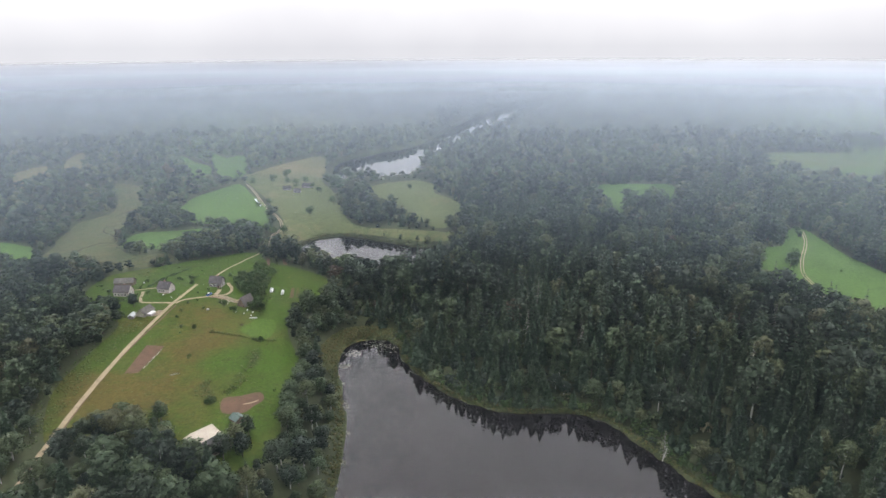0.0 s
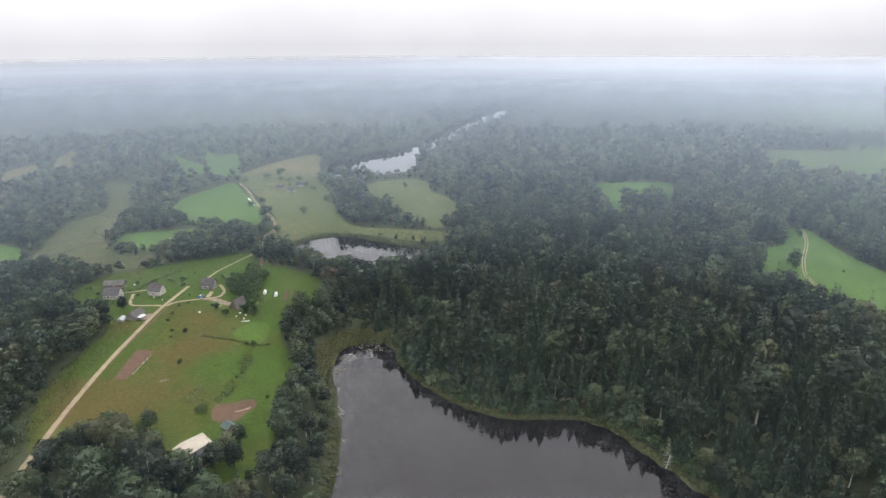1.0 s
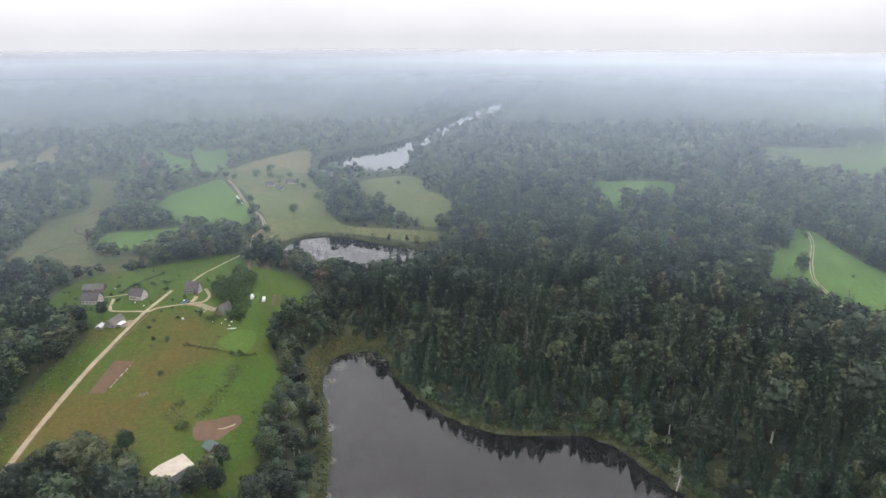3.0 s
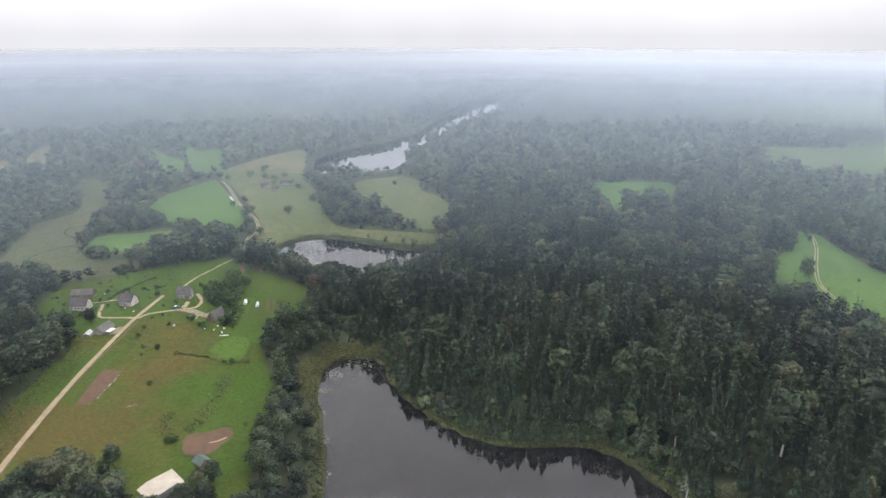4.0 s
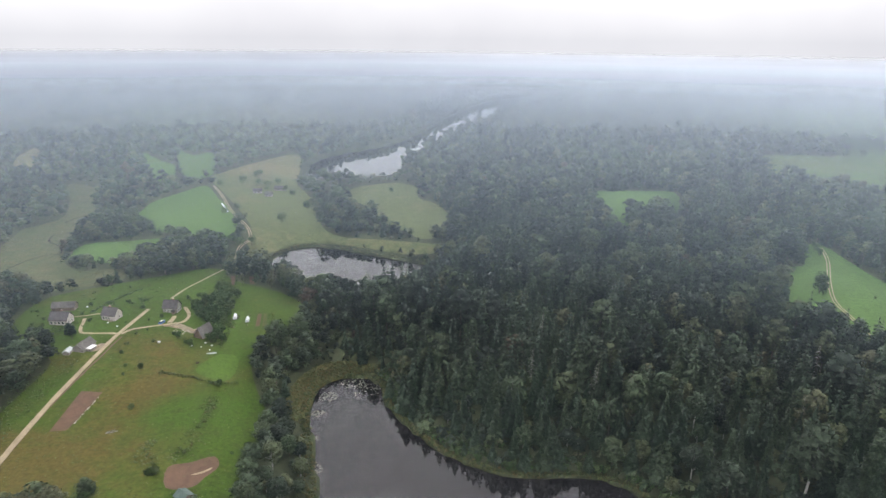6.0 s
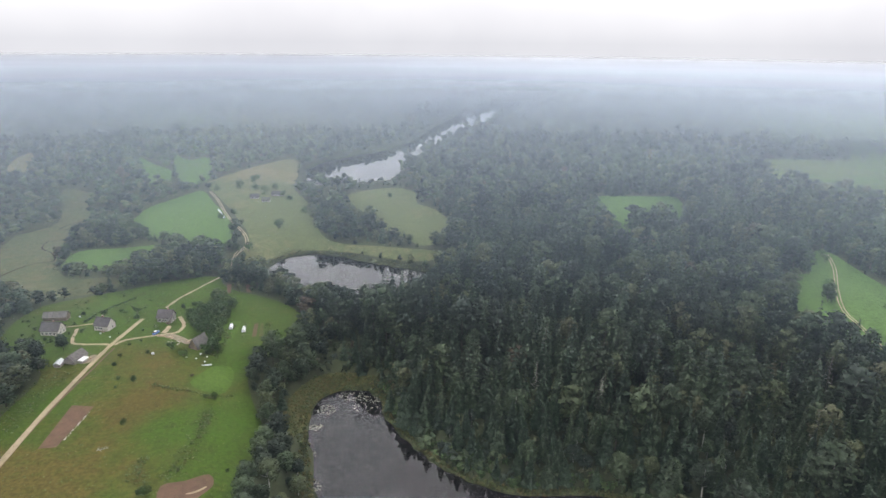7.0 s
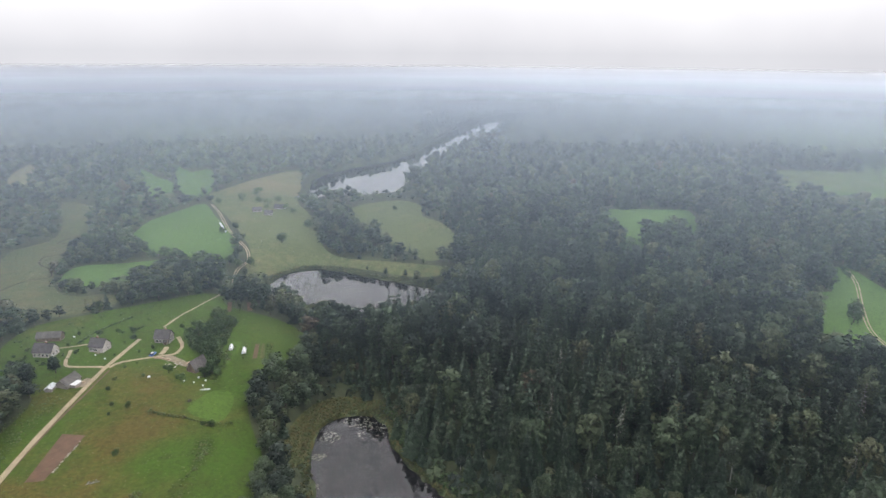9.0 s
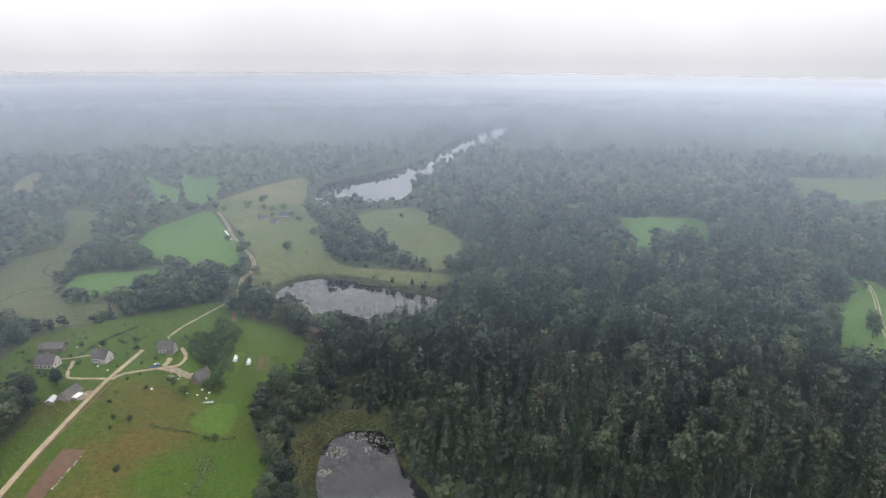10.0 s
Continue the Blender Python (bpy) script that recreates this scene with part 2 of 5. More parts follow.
# ---- open land ----
MEADOW = [(-114, 152), (-127, 178), (-129, 207), (-132, 231), (-153, 241), (-164, 263), (-165, 290), (-143, 305), (-123, 321), (-104, 328),
          (-94, 310), (-70, 299), (-55, 282), (-52, 262), (-59, 252), (-65, 236), (-60, 220), (-53, 205), (-51, 183), (-51, 169),
          (-48, 152), (-55, 140), (-65, 135), (-74, 146), (-84, 158), (-98, 159), (-106, 150)]
FIELD_SOUTH = [(-188, 345), (-191, 368), (-171, 371), (-157, 375), (-140, 378), (-140, 367), (-149, 359), (-149, 346), (-157, 336), (-174, 339)]
FIELD_NORTH = [(-189, 430), (-191, 447), (-190, 460), (-179, 485), (-168, 500), (-146, 458), (-127, 427), (-116, 395), (-117, 378), (-122, 368),
               (-134, 374), (-144, 383), (-164, 390), (-174, 406)]
PASTURE = [(-174, 527), (-172, 550), (-161, 581), (-146, 622), (-132, 660), (-121, 621), (-105, 516), (-85, 465), (-72, 418), (-60, 397),
           (-30, 384), (0, 372), (14, 362), (-14, 366), (-46, 382), (-64, 388), (-78, 386), (-90, 372), (-98, 358), (-105, 376), (-107, 395),
           (-121, 424), (-141, 462)]
GLADE_WEST = [(-269, 628), (-243, 599), (-219, 574), (-201, 521), (-207, 517), (-220, 530)]
GLADE_EAST = [(-245, 649), (-223, 628), (-208, 639), (-178, 547), (-184, 523), (-199, 536)]
HAY_FIELD = [(-61, 488), (-48, 506), (-28, 519), (-12, 504), (-10, 470), (2, 453), (10, 423), (9, 384), (-7, 379), (-15, 391), (-26, 403),
             (-40, 437), (-55, 453)]
CLEARING = [(106, 437), (119, 431), (136, 424), (152, 419), (137, 367), (128, 369), (115, 369), (106, 361), (95, 337), (94, 354), (93, 382)]
HILL_FIELD = [(148, 294), (165, 297), (182, 325), (191, 324), (190, 306), (189, 282), (193, 258), (198, 238), (192, 214), (170, 208),
              (149, 210), (141, 222), (134, 234), (134, 250)]
FAR_FIELD = [(316, 631), (362, 637), (401, 639), (465, 736), (493, 744), (540, 740), (440, 520), (318, 453), (297, 464), (282, 480), (283, 515),
             (268, 535)]
BOG = [(-206, 304), (-222, 322), (-228, 346), (-233, 356), (-236, 368), (-245, 401), (-241, 412), (-236, 430), (-250, 464), (-273, 506), (-251, 500), (-234, 466),
       (-219, 435), (-212, 408), (-205, 385), (-201, 367), (-188, 342), (-171, 326), (-152, 326), (-144, 309), (-157, 302), (-172, 296), (-190, 298)]
SAND_GLADE = [(-360, 584), (-375, 623), (-377, 650), (-332, 565), (-322, 532), (-328, 532)]
SAND_GLADE_WEST = [(-371, 528), (-373, 547), (-366, 566), (-332, 510), (-334, 491), (-341, 484)]
STRIP_WEST = [(-266, 355), (-249, 349), (-239, 343), (-220, 313), (-238, 315), (-285, 345)]
SHORE_MEADOW = [(-47, 204), (-50, 220), (-47, 234), (-39, 242), (-28, 243), (-21, 240), (-30, 237.5), (-38, 233), (-41.5, 226), (-41.5, 214)]
OPEN = [rounded(a, 3) for a in (MEADOW, FIELD_SOUTH, FIELD_NORTH, PASTURE, GLADE_WEST, GLADE_EAST, HAY_FIELD, CLEARING, HILL_FIELD,
                                FAR_FIELD, BOG, SAND_GLADE, SHORE_MEADOW, SAND_GLADE_WEST, STRIP_WEST)]
ROADS = [[(-108.5, 132), (-110.6, 143), (-112.2, 153.6), (-113.9, 165.1), (-115.2, 178), (-117.1, 197.6), (-118.6, 220.5), (-119.2, 236.8), (-119.2, 251.5), (-118.3, 261.2), (-117.3, 275)],
         [(-113, 287), (-111, 300), (-107, 311), (-104, 321), (-102.5, 332), (-104, 350), (-107, 368), (-105, 381), (-109, 395), (-118, 410),
          (-132, 435), (-148, 470), (-162, 498)],
         [(147, 212), (149, 229), (151, 243), (153, 255), (162, 273), (180, 303), (188, 322)]]


def mesh_object(name, verts, faces, materials, parent=None, smooth=False):
    me = bpy.data.meshes.new(name)
    me.from_pydata([tuple(v) for v in verts], [], [tuple(f) for f in faces])
    for m in materials if isinstance(materials, (list, tuple)) else [materials]:
        me.materials.append(m)
    if smooth:
        me.polygons.foreach_set("use_smooth", [True] * len(me.polygons))
    me.update()
    ob = new(name, me)
    ob.parent = parent
    return ob


def floats(me, name, values):
    me.attributes.new(name, "FLOAT", "POINT").data.foreach_set("value", np.asarray(values, np.float32))


def sheet(name, loop, step, lift, material, label, category, dryness=None, level=None):
    """A piece of ground cover with the outline loop, laid over the land."""
    from mathutils.geometry import delaunay_2d_cdt
    loop = [(x, y) for x, y in loop]
    xs, ys = [p[0] for p in loop], [p[1] for p in loop]
    gx, gy = np.meshgrid(np.arange(min(xs), max(xs), step), np.arange(min(ys), max(ys), step))
    gx = (gx + (np.arange(gx.shape[0]) % 2)[:, None] * step / 2).ravel()
    gy = gy.ravel()
    keep = inside(gx, gy, loop) & (away(gx, gy, loop) > step * 0.35)
    pts = [Vector(p) for p in loop] + [Vector(p) for p in zip(gx[keep], gy[keep])]
    vs, _, fs, *_ = delaunay_2d_cdt(pts, [], [list(range(len(loop)))], 1, 1e-4)
    vx, vy = np.array([v[0] for v in vs]), np.array([v[1] for v in vs])
    vz = land(vx, vy) + lift if level is None else np.full(len(vx), level)
    ob = mesh_object(name, np.stack([vx, vy, vz], 1), fs, material, smooth=True)
    if dryness is not None:
        floats(ob.data, "dry", dryness(vx, vy))
    return tagged(ob, label, category, kind="structure")


def ribbon(name, line, width, lift, material, label, category, ragged=0.25, step=4):
    """A road or path along a line, with uneven edges."""
    line = rounded(line, step, closed=False)
    verts, faces = [], []
    for i, (x, y) in enumerate(line):
        ax, ay = line[max(i - 1, 0)]
        bx, by = line[min(i + 1, len(line) - 1)]
        d = math.hypot(bx - ax, by - ay) or 1
        nx, ny = -(by - ay) / d, (bx - ax) / d
        for s in (-1, -0.5, 0, 0.5, 1):
            w = s * width / 2 * (1 + random.uniform(-ragged, ragged) * (abs(s) == 1))
            px, py = x + nx * w, y + ny * w
            verts.append((px, py, 0))
        if i:
            for j in range(4):
                a = (i - 1) * 5 + j
                faces.append((a, a + 1, a + 6, a + 5))
    v = np.array(verts)
    v[:, 2] = land(v[:, 0], v[:, 1]) + lift
    ob = mesh_object(name, v, [f[::-1] for f in faces], material, smooth=True)
    return tagged(ob, label, category, kind="structure")


def blobs(base, spots):
    """Dryness of grass: a base and round patches (x, y, radius, change)."""
    def f(x, y):
        d = np.full(len(x), float(base))
        for sx, sy, r, a in spots:
            d += a * np.exp(-((x - sx) ** 2 + (y - sy) ** 2) / r ** 2)
        return d
    return f


# the ground, one sheet out to the horizon
side = np.concatenate([np.arange(0, 420, 5.0), 420 * 1.05 ** np.arange(0, 50)])
ahead = np.concatenate([-300 * 1.2 ** np.arange(12, 0, -1), np.arange(-300, 0, 12), np.arange(0, 700, 5.0), np.arange(700, 1500, 10), 1500 * 1.06 ** np.arange(0, 20)])
gx, gy = np.meshgrid(np.concatenate([-side[:0:-1], side]), ahead)
gz = land(gx, gy)
rows, cols = gx.shape
idx = np.arange(rows * cols).reshape(rows, cols)
quads = np.stack([idx[:-1, :-1], idx[:-1, 1:], idx[1:, 1:], idx[1:, :-1]], -1).reshape(-1, 4)
ground = mesh_object("ground", np.stack([gx.ravel(), gy.ravel(), gz.ravel()], 1), quads, FLOOR, smooth=True)
tagged(ground, "dark mossy woodland ground rolling to the horizon", "ground", kind="structure")

for loop, nm, lab in ((SHORES[0], "water_near_lake", "dark still lake water mirroring the grey sky"),
                      (SHORES[1], "water_mid_pond", "still pond water with a pale cloudy reflection"),
                      (SHORES[2], "water_far_lake", "long bright lake water leading into the mist")):
    sheet(nm, loop, 14, 0, WATER, lab, "water", level=0.0)

sheet("meadow_village", OPEN[0], 2.2, 0.12, MEADOW_GRASS, "village meadow of green and sun-browned grass", "meadow",
      blobs(0.38, [(-95, 215, 16, 0.4), (-105, 175, 18, 0.5), (-80, 200, 9, -0.5), (-60, 205, 12, -0.5), (-58, 180, 10, -0.3), (-110, 300, 30, -0.6),
                  (-140, 262, 20, -0.5), (-75, 270, 14, -0.2), (-98, 245, 12, 0.25), (-62, 165, 10, -0.3), (-122, 215, 6, -0.3), (-72, 243, 6, -0.9)]))
sheet("field_south", OPEN[1], 5, 0.12, FIELD_GRASS, "mown green hay field", "field", blobs(0.1, []))
sheet("field_north", OPEN[2], 5, 0.14, FIELD_GRASS, "smooth bright green field beside a track", "field", blobs(0.0, []))
sheet("pasture", OPEN[3], 5, 0.12, OLIVE_GRASS, "rough olive pasture with dry grass", "pasture", blobs(0.3, [(-145, 590, 50, 0.5), (-80, 440, 25, -0.3)]))
sheet("glade_west", OPEN[4], 8, 0.12, FIELD_GRASS, "pale green glade among woods", "field", blobs(0.2, []))
sheet("glade_east", OPEN[5], 8, 0.12, FIELD_GRASS, "pale green glade among woods", "field", blobs(0.2, []))
sheet("hay_field", OPEN[6], 5, 0.12, OLIVE_GRASS, "yellowish green hay field between woods and lake", "field", blobs(0.25, []))
sheet("clearing", OPEN[7], 5, 0.12, FIELD_GRASS, "green clearing in the woods", "field", blobs(0.0, []))
sheet("hill_field", OPEN[8], 4, 0.12, FIELD_GRASS, "sloping green field with a farm track", "field", blobs(-0.1, []))
sheet("far_field", OPEN[9], 10, 0.12, FIELD_GRASS, "pale misty far field", "field", blobs(0.4, [(330, 600, 60, 0.6)]))
sheet("bog", OPEN[10], 5, 0.1, BOG_GRASS, "brown-green sedge bog with a winding creek", "bog", blobs(0.4, []))
sheet("sand_glade", OPEN[11], 8, 0.12, OLIVE_GRASS, "pale dry glade", "field", blobs(0.8, []))
sheet("sand_glade", OPEN[13], 8, 0.12, OLIVE_GRASS, "pale dry glade", "field", blobs(0.8, []))
sheet("strip_field", OPEN[14], 8, 0.12, FIELD_GRASS, "narrow green field between woods", "field", blobs(0.1, []))
sheet("shore_meadow", OPEN[12], 2.5, 0.16, SEDGE, "yellow-brown sedge at the lake end", "reeds", blobs(0.5, []))
ribbon("road_village", ROADS[0], 1.7, 0.2, DIRT, "sandy gravel village road", "road", 0.12)


def ruts(name, line, gap, width, lift, label):
    """The two wheel ruts of a farm track."""
    fine = rounded(line, 6, closed=False)
    for s in (-1, 1):
        side_line = []
        for i, (x, y) in enumerate(fine):
            (ax, ay), (bx, by) = fine[max(i - 1, 0)], fine[min(i + 1, len(fine) - 1)]
            d = math.hypot(bx - ax, by - ay) or 1
            side_line.append((x - s * gap / 2 * (by - ay) / d, y + s * gap / 2 * (bx - ax) / d))
        ribbon(name, side_line, width, lift, DIRT, label, "track", 0.3, 1)


ribbon("road_lane", ROADS[1][:5], 1.05, 0.2, DIRT, "narrow sandy lane past the gardens", "road", 0.2)
ruts("track_north", ROADS[1][5:], 1.2, 0.5, 0.2, "sandy wheel rut of a farm track")
ruts("track_hill", ROADS[2], 1.1, 0.42, 0.2, "worn sandy wheel rut in the grass")

# ---- distance haze, painted on flat sheets ----
LAYERS = 6
# tints are airlight put into colour by distance from the flight's middle
HAZE = mist("painted_haze", [(d, 1 - (1 - v) ** (1 / LAYERS)) for d, v in ((0, 0.012), (120, 0.016), (150, 0.034), (175, 0.08), (196, 0.122), (216, 0.155), (259, 0.21), (318, 0.28), (498, 0.47),
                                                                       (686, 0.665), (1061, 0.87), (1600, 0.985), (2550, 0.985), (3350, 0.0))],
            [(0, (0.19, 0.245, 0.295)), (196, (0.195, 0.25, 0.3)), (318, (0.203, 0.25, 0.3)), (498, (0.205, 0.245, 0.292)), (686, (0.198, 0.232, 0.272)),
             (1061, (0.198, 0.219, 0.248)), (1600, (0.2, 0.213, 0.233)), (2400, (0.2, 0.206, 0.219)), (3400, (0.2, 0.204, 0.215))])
verts, faces = [], []
rims = [1, 60, 120, 180, 220, 300, 420, 600, 850, 1200, 1700, 2400, 3400]
for i, r in enumerate(rims):
    for j in range(96):
        a = 2 * math.pi * j / 96
        verts.append((r * math.cos(a), r * math.sin(a), 0))
        if i:
            p, q = (i - 1) * 96, i * 96
            faces.append((p + j, q + j, q + (j + 1) % 96, p + (j + 1) % 96))
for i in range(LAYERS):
    layer = mesh_object("backdrop_mist", verts, faces, HAZE, smooth=True)
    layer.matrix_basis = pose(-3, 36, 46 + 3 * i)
    tagged(layer, "thin flat sheet with grey distance haze painted on it", "mist", kind="structure")

# ---- trees ----


def leaf_quads(rng, centres, normals, size, jitter=0.24):
    """Small leaf tufts (rhombs) at centres, facing about their normals."""
    n = len(centres)
    nm = normals + rng.normal(0, jitter, (n, 3))
    nm /= np.linalg.norm(nm, axis=1)[:, None]
    side = np.cross(nm, rng.normal(0, 1, (n, 3)))
    side /= np.linalg.norm(side, axis=1)[:, None]
    up = np.cross(nm, side)
    s = (size * rng.uniform(0.6, 1.35, n))[:, None]
    v = np.stack([centres - side * s * 0.55 - up * s * 0.3, centres + side * s * 0.55 - up * s * 0.34, centres + up * s * 0.66], 1)
    return v.reshape(-1, 3)


def halves(quads):
    """Quads as pairs of triangles."""
    q = np.asarray(quads)
    return np.concatenate([q[:, [0, 1, 2]], q[:, [0, 2, 3]]])


def tube(rows, sides):
    """Points and quads of a tapered tube: rows of (x, y, z, radius)."""
    v, f = [], []
    for i, (x, y, z, r) in enumerate(rows):
        for j in range(sides):
            a = 2 * math.pi * j / sides
            v.append((x + r * math.cos(a), y + r * math.sin(a), z))
            if i:
                b = (i - 1) * sides
                f.append((b + j, b + (j + 1) % sides, b + sides + (j + 1) % sides, b + sides + j))
    return v, f


def ball(level):
    """Points and triangles of a small sphere."""
    bm = bmesh.new()
    bmesh.ops.create_icosphere(bm, subdivisions=level, radius=1.0)
    bm.verts.index_update()
    v, f = np.array([q.co[:] for q in bm.verts]), np.array([[q.index for q in g.verts] for g in bm.faces])
    bm.free()
    return v, f


BALLS = {level: ball(level) for level in (1, 2)}


def clumps(rng, mids, rads, level, squash=0.85):
    """Uneven rounded leaf clumps, as loose triangles with smooth normals."""
    bv, bf = BALLS[level]
    pts, nrm = [], []
    for m, r in zip(mids, rads):
        q = bv * (1 + rng.normal(0, 0.24, len(bv)))[:, None] * r * np.array([1, 1, squash])
        pts.append((q + m)[bf].reshape(-1, 3))
        nrm.append((bv + rng.normal(0, 0.2, bv.shape))[bf].reshape(-1, 3))
    return np.concatenate(pts), np.concatenate(nrm)


def broad_shape(seed, tufts, size, lobes=12, wide=0.13, limbs=5, sides=6, level=2):
    """A broad-leaved tree of height 1: wood (points, triangles), leaf points (three a tuft) and their normals."""
    rng = np.random.default_rng(seed)
    mids, rads = [], []
    low = rng.uniform(0.2, 0.34) + (0.12 if seed % 2 else 0)
    for i in range(lobes):
        t = (i + 0.5) / lobes
        z = low + 0.05 + (0.84 - low) * t
        reach = wide * (0.35 + 0.65 * math.sin(math.pi * (0.2 + 0.68 * t)))
        a = i * 2.4 + rng.uniform(-0.5, 0.5)
        k = rng.uniform(0.55, 1.05)
        mids.append((math.cos(a) * reach * k, math.sin(a) * reach * k, z + rng.uniform(-0.03, 0.03)))
        rads.append(rng.uniform(0.08, 0.125) * (1.12 - 0.35 * t) * (12 / lobes) ** 0.35)
    mids.append((rng.uniform(-0.03, 0.03), rng.uniform(-0.03, 0.03), 0.9))
    rads.append(0.075)
    mids, rads = np.array(mids), np.array(rads)
    if tufts > 50:
        heart = mids[::3] * np.array([0.55, 0.55, 1.0])
        leaves, shade = clumps(rng, heart, rads[::3] * 0.9, level)
    else:
        leaves, shade = clumps(rng, mids, rads, level)
    if tufts:
        share = rads ** 2 * (0.6 + 0.6 * (mids[:, 2] - low))
        pick = rng.choice(len(mids), tufts, p=share / share.sum())
        d = rng.normal(0, 1, (tufts, 3))
        d[:, 2] = np.abs(d[:, 2]) * np.where(rng.random(tufts) < 0.75, 1, -1)
        d /= np.linalg.norm(d, axis=1)[:, None]
        c = mids[pick] + d * rads[pick][:, None] * rng.uniform(0.7, 1.28, tufts)[:, None] * np.array([1, 1, 0.9])
        leaves = np.concatenate([leaves, leaf_quads(rng, c, d + np.array([0, 0, 0.2]), size, 0.45)])
        shade = np.concatenate([shade, np.repeat(d + rng.normal(0, 0.3, d.shape), 3, 0)])
    out = (leaves - np.array([0, 0, 0.58])) * np.array([1, 1, 0.5])
    shade = 0.55 * shade + 0.75 * out / np.linalg.norm(out, axis=1)[:, None]
    shade /= np.linalg.norm(shade, axis=1)[:, None]
    v, f = tube([(0, 0, -0.02, 0.014), (0.004, 0, 0.3, 0.01), (0, 0.004, 0.62, 0.006), (0, 0, 0.85, 0.002)], sides)
    for i in range(limbs):
        m = mids[(i * 2 + 1) % len(mids)]
        v2, f2 = tube([(0, 0, m[2] * 0.62, 0.006), (m[0] * 0.6, m[1] * 0.6, m[2] * 0.86, 0.004), (m[0], m[1], m[2], 0.0015)], 4)
        f += [tuple(q + len(v) for q in g) for g in f2]
        v += v2
    return np.array(v), halves(f), leaves, shade


def spruce_shape(seed, whorls, arms, wide=0.17, sides=6, lush=1):
    """A spruce of height 1 with drooping whorls of branches."""
    rng = np.random.default_rng(seed)
    leaves = []
    for i in range(whorls):
        t = i / (whorls - 1)
        z = 0.12 + 0.85 * t
        reach = wide * (1 - t) ** 0.85 * rng.uniform(0.85, 1.12) + 0.006
        for j in range(arms):
            a = 2 * math.pi * (j + rng.uniform(-0.3, 0.3)) / arms + i * 1.1
            r = reach * rng.uniform(0.7, 1.15)
            out, side = np.array([math.cos(a), math.sin(a), 0]), np.array([-math.sin(a), math.cos(a), 0])
            root, tip = np.array([0, 0, z + 0.012]), out * r + np.array([0, 0, z - r * rng.uniform(0.35, 0.6)])
            w = r * rng.uniform(0.28, 0.42) * (9 / arms) ** 0.5 + 0.004
            mid = root * 0.42 + tip * 0.58
            for k in range(lush):
                drop = np.array([0, 0, -w * (0.55 if lush == 1 else 0.3 + 0.6 * k)])
                leaves += [root, mid - side * w + drop, tip, mid + side * w + drop] if k == 0 else \
                    [root * 0.7 + tip * 0.3, mid - side * w * 0.7 + drop, tip * 0.9 + mid * 0.1 + drop, mid + side * w * 0.7 + drop]
    z = np.array([0, 0, 1.0])
    for j in range(3):
        a = 2.1 * j
        leaves += [z, z + (0.012 * math.cos(a), 0.012 * math.sin(a), -0.05), z + (0, 0, -0.08), z + (-0.012 * math.cos(a), -0.012 * math.sin(a), -0.05)]
    v, f = tube([(0, 0, -0.02, 0.014), (0, 0, 0.45, 0.008), (0, 0, 0.97, 0.001)], sides)
    lv = np.array(leaves).reshape(-1, 4, 3)
    lv = np.concatenate([lv[:, [0, 1, 2]], lv[:, [0, 2, 3]]], 1).reshape(-1, 3)
    nm = np.stack([lv[:, 0], lv[:, 1], 0.055 + 0.02 * rng.random(len(lv))], 1) + np.repeat(rng.normal(0, 0.045, (len(lv) // 3, 3)), 3, 0)
    return np.array(v), halves(f), lv, nm / np.linalg.norm(nm, axis=1)[:, None]


def big_mesh(name, verts, faces, mats, mat_index, tone, normals=None):
    """A mesh of many faces, all with the same count of corners."""
    me = bpy.data.meshes.new(name)
    n, k = np.shape(faces)
    me.vertices.add(len(verts))
    me.vertices.foreach_set("co", np.ascontiguousarray(verts, np.float32).ravel())
    me.loops.add(k * n)
    me.loops.foreach_set("vertex_index", np.ascontiguousarray(faces, np.int32).ravel())
    me.polygons.add(n)
    me.polygons.foreach_set("loop_start", np.arange(0, k * n, k, dtype=np.int32))
    for m in mats:
        me.materials.append(m)
    me.polygons.foreach_set("material_index", np.asarray(mat_index, np.int32))
    if tone is not None:
        floats(me, "tone", tone)
    me.update(calc_edges=True)
    if normals is not None:
        me.normals_split_custom_set_from_vertices(np.ascontiguousarray(normals, np.float32))
    return new(name, me)


def bark_normals(v):
    n = np.stack([v[:, 0], v[:, 1], np.full(len(v), 0.003)], 1)
    return n / np.linalg.norm(n, axis=1)[:, None]


